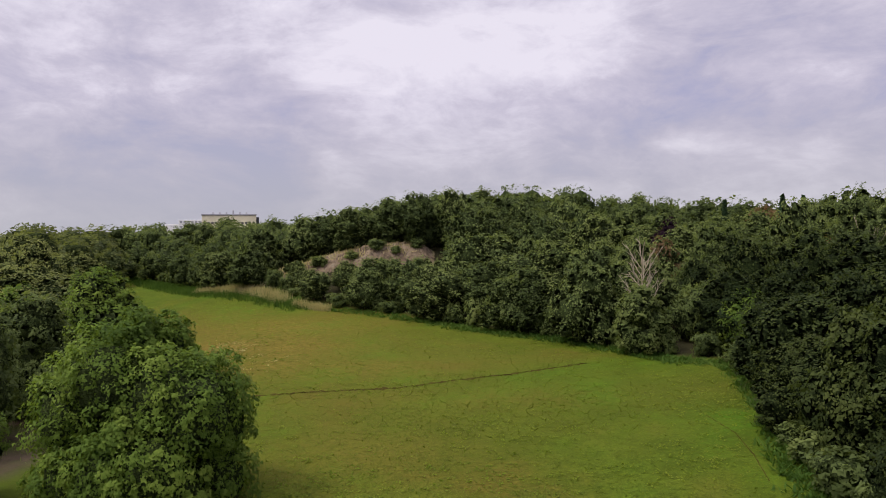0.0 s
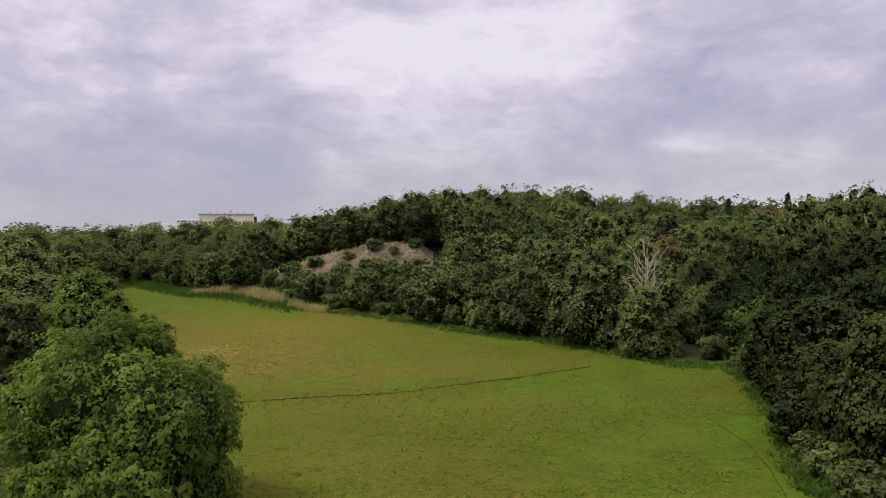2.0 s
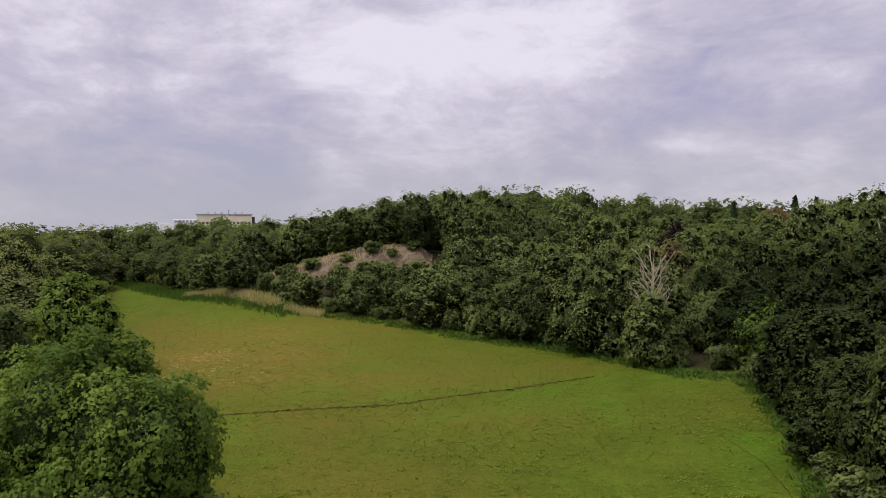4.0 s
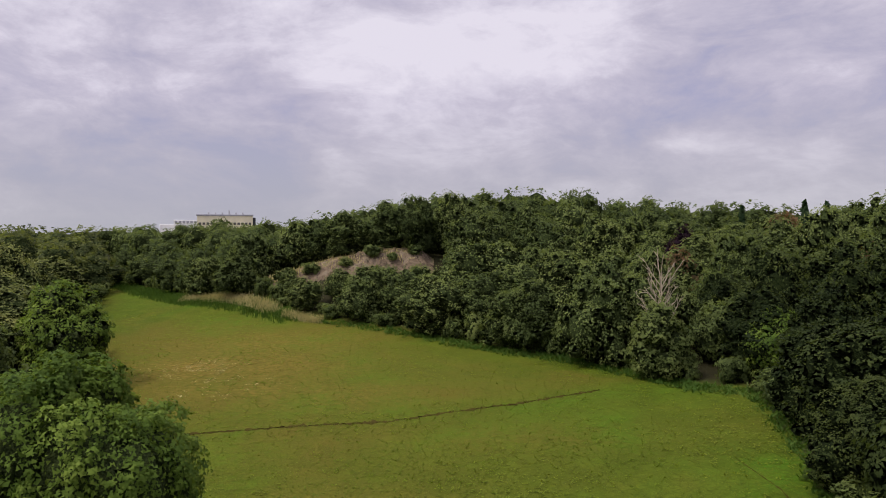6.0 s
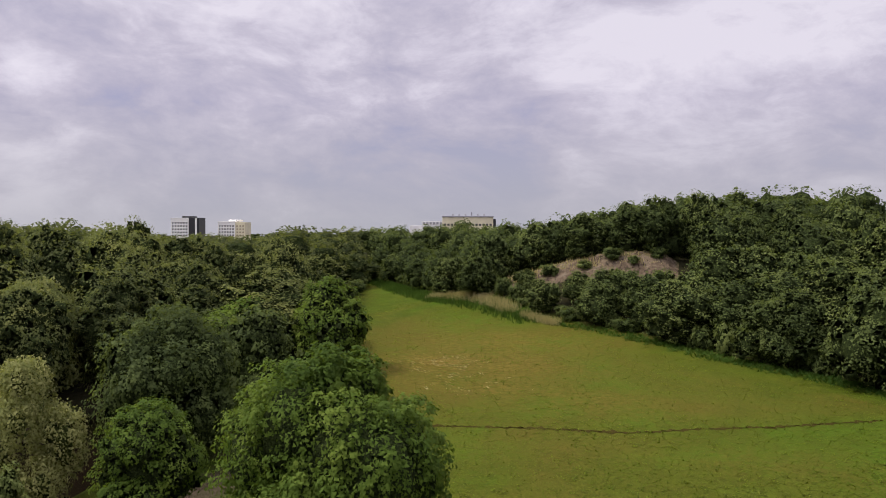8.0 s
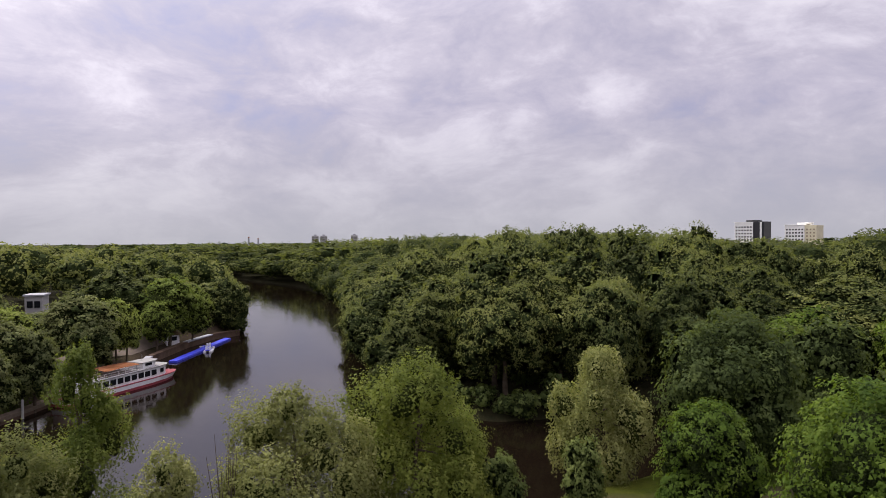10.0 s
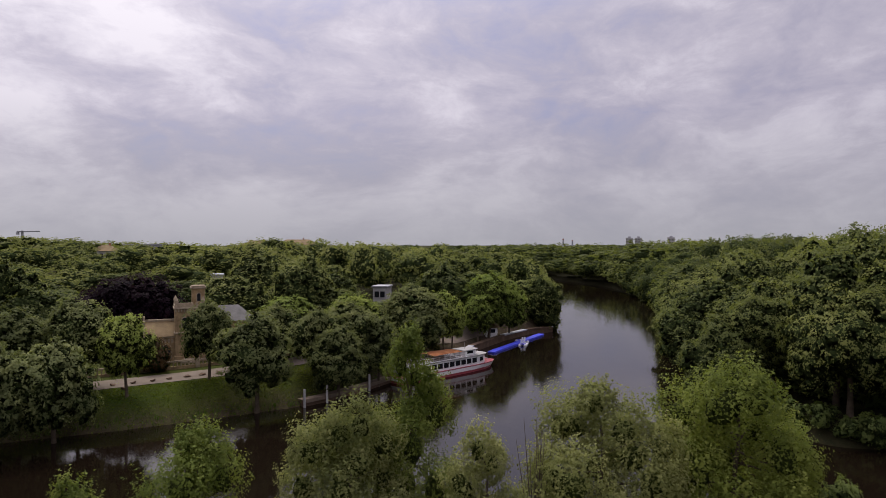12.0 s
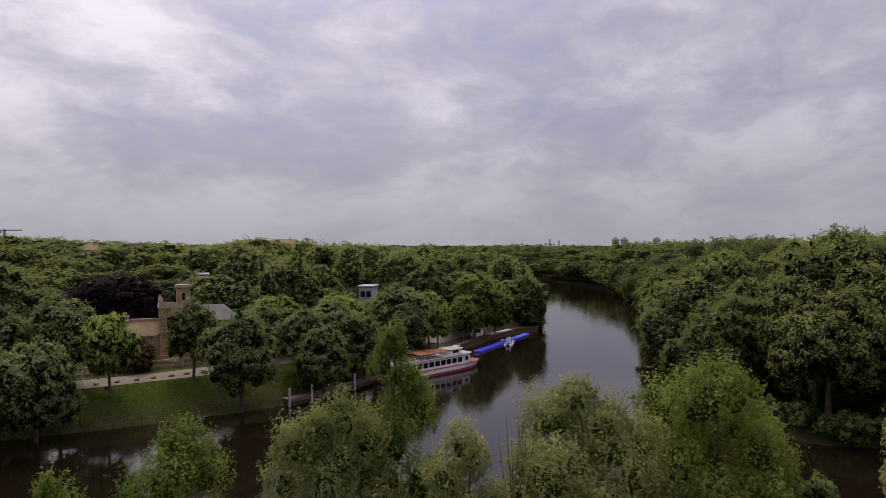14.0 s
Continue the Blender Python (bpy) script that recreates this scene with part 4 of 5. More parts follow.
def dead_tree(x, y, top, seed):
    rng = np.random.default_rng(seed)
    z = float(height(x, y))
    h = top - z
    ob = empty("dead_tree", pose(x, y, z))
    part("trunk", mesh_of("trunk", *tube_arrays([(0, 0, -0.4), (0.1, 0, h * 0.3), (-0.2, 0.1, h * 0.6), (0.1, 0, h * 0.92)], [0.24, 0.17, 0.11, 0.03], 8), DEADWOOD), None, ob)
    for i in range(20):
        a, k = i * 2.4 + rng.uniform(-0.3, 0.3), 0.36 + 0.5 * i / 20
        p0 = np.array((0, 0, k * h))
        d = np.array((math.cos(a), math.sin(a), rng.uniform(0.5, 1.1) + 0.6 * k))
        ln = rng.uniform(2.0, 3.3) * (1.45 - 0.8 * k)
        p1, p2 = p0 + d * ln * 0.5 + rng.normal(0, 0.15, 3), p0 + d * ln + (0, 0, 0.3 * ln) + rng.normal(0, 0.2, 3)
        pieces = [tube_arrays([p0, p1, p2], [0.075, 0.05, 0.024], 5)]
        for _ in range(7):
            q = p0 + (p1 - p0) * rng.uniform(0.5, 1) if rng.random() < 0.4 else p1 + (p2 - p1) * rng.uniform(0, 0.9)
            e = q + unit(d + rng.normal(0, 0.55, 3)) * rng.uniform(0.7, 1.6)
            pieces.append(tube_arrays([q, (q + e) / 2 + rng.normal(0, 0.1, 3), e], [0.046, 0.032, 0.014], 4))
        part("branch", mesh_of("branch", *join_arrays(pieces), DEADWOOD), None, ob)
    tagged(ob, "bare bleached dead tree among green trees", "tree")


dead_tree(28.6, 92.0, 18.0, 5)
grow("broadleaf_tree", 137, 27.2, 88.5, 13.2, 7.5, 0.1, LEAF, "green young tree in front of a dead one", 5320, 0.302, 26)
dead_tree(62.0, 93.0, 20.2, 6)


def twigs(x, y, top, seed):
    rng = np.random.default_rng(seed)
    z = float(height(x, y))
    pieces = []
    for i in range(14):
        a, s = rng.uniform(0, 6.28), rng.uniform(0.2, 1.3)
        p = np.array((math.cos(a) * s, math.sin(a) * s, (top - z) * rng.uniform(0.8, 1.0)))
        pieces.append(tube_arrays([(0.1 * math.cos(a), 0.1 * math.sin(a), -0.3), p * 0.5, p], [0.05, 0.035, 0.01], 4))
    shrub = part("bare_shrub", mesh_of("bare_shrub", *join_arrays(pieces), BARK))
    shrub.matrix_basis = pose(x, y, z)
    tagged(shrub, "leafless thin twigs of a bank shrub", "shrub")


twigs(-40.3, 5.8, 11.2, 8)


# ---- shrubs and weeds along the edges ----
def line_points(line, gap, rng, shake):
    p = np.array(line, float)
    out = []
    for a, b in zip(p[:-1], p[1:]):
        n = max(1, int(np.linalg.norm(b - a) / gap))
        out.append(a + (b - a) * ((np.arange(n) + 0.5) / n)[:, None])
    out = np.concatenate(out)
    return out + rng.uniform(-shake, shake, out.shape)


bushes = [Kind(tree("shrub", 80 + i, 4, 5, 0.0, LEAF, 18, 1200, 0.36, 0.1, 1)) for i in range(4)]
brng = np.random.default_rng(11)
spots = [(p, "east") for p in line_points([(a + 1.6, b + 1.6) for a, b in WOOD_EDGE[:13]], 4.6, brng, 1.0)]
spots += [(p, "isle") for p in line_points([(-108, 42), (-120, 46), (-160, 58), (-222, 77)], 4.2, brng, 0.8)]
spots += [(p, "isle") for p in line_points([(-75, 84), (-78, 66), (-80, 54), (-87, 47), (-100, 46), (-110, 49)], 3.2, brng, 1.2)]
spots += [(p, "isle") for p in line_points([(-68.6, 62), (-69.2, 54), (-71.6, 44.5), (-78, 38.5), (-96, 39)], 2.6, brng, 0.6)]
spots += [(p, "lee") for p in line_points([(-104, 214), (-78, 140), (-60, 104), (-46, 80)], 5.0, brng, 1.2)]
for i, (p, who) in enumerate(spots):
    s = brng.uniform(0.65, 1.15)
    bushes[i % 4].put(p[0], p[1], max(float(height(*p)), -0.2) - 0.1, i * 61.0, s, brng.uniform(0.7, 1.3), {"east": "green shrub at the forest edge beside the meadow", "isle": "green shrub overhanging the river bank", "lee": "green shrub along the meadow's river side"}[who], "shrub", {"east": "forest edge shrubs", "isle": "bank shrubs", "lee": "meadow side shrubs"}[who])


def tufts(name, at, high, wide, mat, label, blades=4, lean=0.35, seed=3):
    """Many upright blades, joined."""
    rng = np.random.default_rng(seed)
    n = len(at)
    base = np.concatenate([at, height(at[:, 0], at[:, 1])[:, None]], 1)
    base = np.repeat(base, blades, 0) + np.concatenate([rng.normal(0, wide, (n * blades, 2)), np.zeros((n * blades, 1))], 1)
    hh = np.repeat(high, blades) * rng.uniform(0.6, 1.15, n * blades)
    a = rng.uniform(0, 6.28, n * blades)
    side = np.stack([np.cos(a), np.sin(a), 0 * a], 1) * (wide * rng.uniform(0.18, 0.4, n * blades))[:, None]
    tip = np.stack([rng.normal(0, lean, n * blades), rng.normal(0, lean, n * blades), np.ones(n * blades)], 1) * hh[:, None]
    v = np.stack([base - side, base + side, base + tip * 0.7 + side * 0.7, base + tip - side * 0.3], 1)
    tagged(new(name, mesh_of(name, v.reshape(-1, 3), np.arange(4 * len(v)).reshape(-1, 4), mat)), label, "grass", "", "stuff")


def meadow_points(n, lo, hi, rng):
    out = []
    while len(out) < n:
        p = np.stack([rng.uniform(-95, 40, 4 * n), lo + (hi - lo) * rng.random(4 * n) ** 1.3], 1)
        p = p[inside(MEADOW, p[:, 0], p[:, 1])]
        out = p if len(out) == 0 else np.concatenate([out, p])
    return out[:n]


grng = np.random.default_rng(21)
mp = meadow_points(40000, 24, 205, grng)
gv, gq = leaf_sprays(grng, np.concatenate([mp, height(mp[:, 0], mp[:, 1])[:, None] + 0.03], 1), grng.normal(size=(len(mp), 3)) * 0.2 + (0, 0, 1.0), 0.13)
hb = np.concatenate([meadow_points(2600, 26, 120, grng), line_points([(-20, 66), (-6, 70), (8, 77), (18, 82)], 0.08, grng, 5.0), line_points([(-8, 56), (10, 60), (24, 66)], 0.03, grng, 6.0)])
hv, hq = leaf_sprays(grng, np.repeat(np.concatenate([hb, height(hb[:, 0], hb[:, 1])[:, None] + 0.10], 1), 3, 0) + grng.normal(0, 0.10, (3 * len(hb), 3)) * (1, 1, 0.5), grng.normal(size=(3 * len(hb), 3)) * 0.5 + (0, 0, 1.0), 0.12)
pp = meadow_points(6000, 26, 175, grng)
lush = np.array([noise.noise(Vector((a * 0.09, b * 0.09, 4.0))) + 0.5 * noise.noise(Vector((a * 0.4, b * 0.4, 1.0))) for a, b in pp])
pp = pp[lush > -0.02 + 0.15 * grng.normal(size=len(pp))]
cv, cq = leaf_sprays(grng, np.repeat(np.concatenate([pp, height(pp[:, 0], pp[:, 1])[:, None] + 0.10], 1), 7, 0) + grng.normal(0, 0.17, (7 * len(pp), 3)) * (1, 1, 0.35), grng.normal(size=(7 * len(pp), 3)) * 0.3 + (0, 0, 1.0), 0.14)
tagged(new("meadow_clumps", mesh_of("meadow_clumps", cv, cq, CLUMPS)), "lush low clumps of green in the meadow", "grass", "", "stuff")
tagged(new("meadow_herbs", mesh_of("meadow_herbs", hv, hq, GRASS)), "low green herbs scattered through the meadow", "herbs", "", "stuff")
tagged(new("meadow_grass", mesh_of("meadow_grass", gv, gq, GRASS)), "short rough meadow grass and herbs", "grass", "", "stuff")
wp = np.concatenate([line_points([(a - 0.8, b - 1.2) for a, b in WOOD_EDGE[:13]], 0.13, grng, 1.7), line_points([(a - 0.4, b - 0.4) for a, b in WOOD_EDGE[3:13]], 0.2, grng, 1.4)])
tufts("edge_nettles", wp, 0.22 + 0.45 * grng.random(len(wp)), 0.34, WEEDS, "rank green nettles along the forest edge", 5, 0.9)
rp = np.concatenate([line_points([(-62, 164), (-44, 150), (-36, 143)], 0.012, grng, 1.9), line_points([(-33, 139.5), (-25, 133.5)], 0.016, grng, 1.2)])
tufts("reed_bed", rp, 1.0 + 0.7 * grng.random(len(rp)), 0.10, REED, "straw-coloured reeds at the meadow's far edge", 2, 0.2)
rp = line_points([(-100, 208), (-76, 178), (-58, 158), (-30, 136)], 0.025, grng, 2.6)
tufts("edge_sedge", rp, 0.6 + 0.6 * grng.random(len(rp)), 0.2, WEEDS, "tall blue-green sedge at the meadow's far edge", 2, 0.25)
bp = line_points(BANK_WEST[2:9], 0.06, grng, 1.6)
bp = bp[height(bp[:, 0], bp[:, 1]) > 0.05]
PROMENADE = [(-62, -66), (-72, -58), (-89, -43), (-99, -30), (-110, -17.5), (-121, -7.5), (-136, 0.0), (-152, 8.5)]
lp = np.stack([grng.uniform(-112, -62, 60000), grng.uniform(-66, -8, 60000)], 1)
lp = lp[(away(BANK_WEST, lp[:, 0], lp[:, 1], False) < 14) & ~inside(RIVER, lp[:, 0], lp[:, 1]) & (away(PROMENADE, lp[:, 0], lp[:, 1], False) > 3.6)][:9000]
tufts("lawn_grass", lp, 0.05 + 0.11 * grng.random(len(lp)), 0.24, GRASS, "rough mown grass between the promenade and the river", 2, 0.6)
tufts("bank_grass", bp, 0.3 + 0.5 * grng.random(len(bp)), 0.16, WEEDS, "green grass along the river bank", 2, 0.4)
fl = np.concatenate([np.array((-36.5, 101)) + grng.normal(0, 1, (110, 2)) * (4.2, 3.6), np.array((-28, 86)) + grng.normal(0, 1, (30, 2)) * (3.0, 2.4), np.array((-31, 93)) + grng.normal(0, 1, (22, 2)) * (2.2, 2.0)])
tufts("dry_stalks", fl, 0.04 + 0.07 * grng.random(len(fl)), 0.26, REED, "pale dry stalks in the meadow's bare patch", 5, 2.0)


def ribbon(name, line, width, mat, label, category, lift=0.05, step=1.2, rough=0.0, seed=2):
    """A strip draped on the ground."""
    rng = np.random.default_rng(seed)
    p = np.array(line, float)
    s = np.concatenate([[0], np.cumsum(np.linalg.norm(np.diff(p, axis=0), axis=1))])
    t = np.arange(0, s[-1], step)
    x, y = np.interp(t, s, p[:, 0]), np.interp(t, s, p[:, 1])
    d = unit(np.stack([np.gradient(x), np.gradient(y)], 1))
    cols = []
    for k in np.linspace(-0.5, 0.5, 5):
        w = width * (1 + rough * rng.normal(size=len(t))) * k
        px, py = x - d[:, 1] * w, y + d[:, 0] * w
        cols.append(np.stack([px, py, height(px, py) + lift], 1))
    v = np.stack(cols, 1)
    n = len(t)
    q = [(i * 5 + j, (i + 1) * 5 + j, (i + 1) * 5 + j + 1, i * 5 + j + 1) for i in range(n - 1) for j in range(4)]
    return tagged(new(name, mesh_of(name, v.reshape(-1, 3), q, mat)), label, category, "", "structure")


TROD = plain("trodden_grass", (0.046, 0.036, 0.010), 0.95, 0, 6, 0.4, 0.5, 30)
TROD.node_tree.nodes["Principled BSDF"].inputs["Specular IOR Level"].default_value = 0.0
ribbon("trail", [(-27, 67.2), (-15.4, 70.2), (-6.3, 71.6), (0.4, 75.3), (7.6, 78.4), (19, 84.4)], 0.45, TROD, "narrow trodden trail through the meadow grass", "trail", 0.03, 0.35, 1.1)
ribbon("trail", [(25, 59), (25.5, 52), (24.5, 46), (23, 40)], 0.09, TROD, "faint trodden trail beside the forest edge", "trail", 0.03, 0.5, 0.4, 5)
ribbon("promenade", PROMENADE, 6.4, PAVING, "pale gravel promenade along the river", "promenade", 0.06)


# ---- the rock on the hillside ----
def rock(name, x, y, z, wide, deep, tall, seed, label, category="rock", group="", mat=STONEWALL):
    """An angular block: the hull of points shaken off an ellipsoid, with its edges broken."""
    rng = np.random.default_rng(seed)
    bm = bmesh.new()
    for p in unit(rng.normal(size=(15, 3))) * rng.uniform(0.7, 1.15, (15, 1)) * (wide / 2, deep / 2, tall / 2):
        bm.verts.new(p)
    r = bmesh.ops.convex_hull(bm, input=bm.verts[:])
    bmesh.ops.delete(bm, geom=[v for v in bm.verts if not v.link_faces], context="VERTS")
    bmesh.ops.subdivide_edges(bm, edges=bm.edges[:], cuts=2, use_grid_fill=True)
    bmesh.ops.triangulate(bm, faces=bm.faces[:])
    for v in bm.verts:          # ledges, clefts and broken edges
        p = v.co + Vector((seed * 3.1, seed * 1.7, 0))
        k = noise.noise(p * 0.55) * 0.9 + noise.noise(p * 1.6) * 0.45
        v.co += Vector((v.co.x / wide, v.co.y / deep, 0.35)) * k * 0.75
    ob = part(name, bm, mat)
    ob.matrix_basis = pose(x, y, z, 0, 0, seed * 31)
    return tagged(ob, label, category, group)


krng = np.random.default_rng(77)


def make_outcrop_stone():
    """Brown-grey broken stone where it is steep, dry tan turf where it lies flat."""
    m, n = material("outcrop_stone_and_turf")
    geo = n.add("ShaderNodeNewGeometry")
    at = geo.outputs["Position"]
    up = n.add("ShaderNodeSeparateXYZ", {0: geo.outputs["Normal"]}).outputs[2]
    mids, fine = n.noise(at, 0.45, 5, 0.65, 0.5), n.noise(at, 2.2, 5, 0.7)
    crack = n.noise(n.add("ShaderNodeMapping", {0: at, 3: (1.0, 1.0, 0.25)}), 1.1, 5, 0.7, 1.2)
    stone_ = n.ramp(mids, [(0.30, (0.075, 0.055, 0.038)), (0.50, (0.15, 0.112, 0.075)), (0.72, (0.20, 0.165, 0.12))])
    stone_ = n.mix(n.span(crack, 0.50, 0.62, 0.0, 0.8), stone_, (0.035, 0.028, 0.020, 1))
    turf = n.mix(n.span(fine, 0.35, 0.65), (0.145, 0.112, 0.054, 1), (0.215, 0.165, 0.082, 1))
    turf = n.mix(n.span(mids, 0.50, 0.60, 0.0, 0.85), turf, (0.060, 0.070, 0.018, 1))
    c = n.mix(n.span(n.math("ADD", up, n.math("MULTIPLY", mids, 0.3)), 0.99, 1.11), stone_, turf)
    bp = n.add("ShaderNodeBump", inputs={"Strength": 0.9, "Distance": 0.4, "Height": n.math("ADD", crack, n.math("MULTIPLY", fine, 0.5))})
    finish(n, n.add("ShaderNodeBsdfPrincipled", inputs={"Base Color": c, "Roughness": 0.95, "Specular IOR Level": 0.05, "Normal": bp}))
    return m


def outcrop():
    """A long ledge of rock, low and grassy at one end, a broken face at the other."""
    nx, ny = 150, 44
    v = np.zeros((nx, ny, 3))
    for i, x in enumerate(np.linspace(-44, -3, nx)):
        amp = 1.1 + 0.5 * float(smooth(-25, -17, x)) + 0.35 * noise.noise(Vector((x * 0.21, 3.0, 0)))
        amp *= float(smooth(-44, -38, x) * (1 - smooth(-6.5, -3, x)))
        foot = 0.16 + 0.09 * noise.noise(Vector((x * 0.33, 9.0, 0)))
        for j, k in enumerate(np.linspace(0, 1, ny)):
            y = 152.2 + 11.0 * k
            p = Vector((x, y, 0))
            step = 0.5 * float(smooth(foot, foot + 0.05, k)) + 0.3 * float(smooth(foot + 0.12, foot + 0.17, k + 0.06 * noise.noise(p * 0.7))) + 0.2 * float(smooth(foot + 0.25, foot + 0.32, k))
            rough = 0.6 * noise.noise(p * 0.45) + 0.55 * abs(noise.noise(p * 1.1 + Vector((5, 0, 0)))) + 0.12 * noise.noise(p * 2.6)
            edge = min(1.0, 8 * k, 5 * (1 - k))
            v[i, j] = x + 0.3 * noise.noise(p * 1.3), y + 0.3 * noise.noise(p * 1.1 + Vector((0, 7, 0))), amp * step + rough * edge * min(1.0, amp) - 0.5 * (1 - edge)
    v[:, :, 2] += height(v[:, :, 0], v[:, :, 1])
    a = (np.arange(nx - 1)[:, None] * ny + np.arange(ny - 1)[None]).ravel()
    tagged(new("rock_outcrop", mesh_of("rock_outcrop", v.reshape(-1, 3), np.stack([a, a + ny, a + ny + 1, a + 1], 1), make_outcrop_stone())), "brown rock outcrop with dry tan turf on the wooded hill", "rock outcrop")


outcrop()
for k, (x, y, s_) in enumerate([(-17.0, 157.0, 0.95), (-12.2, 155.6, 0.6), (-30.5, 155.8, 0.9), (-23.0, 156.0, 0.75), (-7.2, 158.0, 0.8), (-35.5, 156.6, 0.7)]):
    bushes[k % 4].put(x, y, float(height(x, y)) + (1.3 if x > -19 else 0.5), k * 77.0, s_, 0.8, "low dark green bush on the rock outcrop", "shrub", "bushes on the outcrop")
hp = np.stack([krng.uniform(-42, -6, 700), krng.uniform(156.0, 161, 700)], 1)
tufts("hill_grass", hp, 1.3 + 0.9 * krng.random(700), 0.35, REED, "dry tan grass on the rocky spur", 3, 0.2)


# ---- buildings and the river's west bank ----
def arch(bm, x0, x1, z0, z1, y0, y1, steps=8):
    """An upright slab with a round head."""
    r, cx = (x1 - x0) / 2, (x0 + x1) / 2
    pts = [(x0, z0), (x1, z0)] + [(cx + r * math.cos(math.pi * k / steps), z1 - r + r * math.sin(math.pi * k / steps)) for k in range(steps + 1)]
    a = [bm.verts.new((x, y0, z)) for x, z in pts]
    b = [bm.verts.new((x, y1, z)) for x, z in pts]
    bm.faces.new(a), bm.faces.new(b[::-1])
    for i in range(len(a)):
        j = (i + 1) % len(a)
        bm.faces.new((a[i], b[i], b[j], a[j]))
    return bm


def arched_window(parent, x, z0, w, h, y):
    f = part("window", arch(bmesh.new(), x - w / 2 - 0.14, x + w / 2 + 0.14, z0 - 0.12, z0 + h + 0.14, y - 0.10, y + 0.12), SANDLIGHT, parent)
    part("pane", arch(bmesh.new(), x - w / 2, x + w / 2, z0, z0 + h, y - 0.125, y + 0.05), GLASS, f)


def villa():
    ob = empty("villa", pose(-106.2, -40.2, 3.15, 0, 0, 113) @ Matrix.Diagonal((0.9, 0.9, 0.92, 1)))
    part("tower_wall", box(boxed(0, 0, -1.0, 4.8, 4.8, 8.7, 0.05), -0.18, -0.18, -1.0, 4.98, 4.98, 0.9, 0.05), SAND, ob)
    part("string_course", boxed(-0.2, -0.2, 4.55, 5.0, 5.0, 4.85, 0.04), SANDLIGHT, ob)
    bm = boxed(-0.22, -0.22, 8.7, 5.02, 5.02, 8.95, 0.04)
    for k in range(11):
        box(bm, 0.0 + k * 0.46, -0.20, 8.25, 0.22 + k * 0.46, 0.02, 8.7)
        box(bm, 4.78, 0.0 + k * 0.46, 8.25, 5.0, 0.22 + k * 0.46, 8.7)
    part("corbel_table", bm, SANDLIGHT, ob)
    bm = boxed(-0.1, -0.1, 8.95, 4.9, 0.2, 9.35)
    for a in ((-0.1, 4.6, 4.9, 4.9), (-0.1, 0.2, 0.2, 4.6), (4.6, 0.2, 4.9, 4.6)):
        box(bm, a[0], a[1], 8.95, a[2], a[3], 9.35)
    for k in range(6):
        box(bm, 0.35 + k * 0.74, -0.1, 9.35, 0.72 + k * 0.74, 0.2, 9.72, 0.03)
        box(bm, 4.6, 0.35 + k * 0.74, 9.35, 4.9, 0.72 + k * 0.74, 9.72, 0.03)
    part("battlement", bm, SANDLIGHT, ob)
    for x, y in ((-0.05, -0.05), (4.25, -0.05), (-0.05, 4.25)):
        bm = boxed(x, y, 8.95, x + 0.6, y + 0.6, 10.1, 0.04)
        bmesh.ops.create_cone(bm, cap_ends=True, segments=4, radius1=0.5, radius2=0.04, depth=0.7, matrix=pose(x + 0.3, y + 0.3, 10.4, 0, 0, 45))
        part("pinnacle", bm, SANDLIGHT, ob)
    t = part("turret", boxed(2.9, 2.7, 8.95, 5.0, 4.9, 11.9, 0.05), SAND, ob)
    part("turret_cap", box(boxed(2.65, 2.45, 11.9, 5.25, 5.15, 12.2, 0.05), 2.8, 2.6, 12.2, 5.1, 5.0, 12.45, 0.05), SANDLIGHT, t)
    arched_window(ob, 4.0, 9.8, 0.55, 1.3, 2.68)
    part("wing_wall", boxed(-4.8, 0.9, -1.0, 0, 9.0, 4.2, 0.05), SAND, ob)
    bm = bmesh.new()
    vs = [bm.verts.new(c) for c in ((-4.7, 0.55, 4.2), (0, 0.55, 4.2), (0, 4.2, 6.5), (-4.7, 4.2, 6.5), (-4.7, 8.6, 4.2), (0, 8.6, 4.2))]
    bm.faces.new((vs[0], vs[1], vs[2], vs[3])), bm.faces.new((vs[3], vs[2], vs[5], vs[4])), bm.faces.new((vs[0], vs[3], vs[4])), bm.faces.new((vs[1], vs[5], vs[2])), bm.faces.new((vs[0], vs[4], vs[5], vs[1]))
    part("wing_roof", bm, TILE, ob)
    part("ridge", boxed(-4.8, 4.0, 6.35, 0.0, 4.4, 6.75, 0.05), SANDLIGHT, ob)
    bm = bmesh.new()
    for k, (y0, y1, z) in enumerate(((0.3, 9.1, 4.6), (1.6, 7.2, 5.6), (2.8, 5.8, 6.6), (3.6, 5.0, 7.3))):
        box(bm, -5.1, y0, 3.6 if k == 0 else z - 1.2, -4.7, y1, z, 0.04)
    part("stepped_gable", bm, SANDLIGHT, ob)
    bm = boxed(-4.85, 0.72, 3.9, 0, 0.9, 4.2, 0.03)
    for k in range(8):
        arch(bm, -4.6 + k * 0.57, -4.25 + k * 0.57, 3.1, 3.75, 0.80, 0.92, 6)
    part("frieze", bm, SANDLIGHT, ob)
    for x in (-3.5, -1.3):
        arched_window(ob, x, 0.5, 1.15, 2.3, 0.9)
    arched_window(ob, 2.4, 0.5, 1.2, 2.6, -0.02)
    for x in (1.5, 3.3):
        arched_window(ob, x, 5.6, 0.75, 1.7, -0.02)
    part("house_wall", boxed(4.8, 2.2, -1.0, 13.4, 11.0, 6.2, 0.05), SAND, ob)
    bm = bmesh.new()
    vs = [bm.verts.new(c) for c in ((4.4, 1.7, 6.2), (13.9, 1.7, 6.2), (13.9, 11.5, 6.2), (4.4, 11.5, 6.2), (7.4, 6.6, 8.6), (11.2, 6.6, 8.6))]
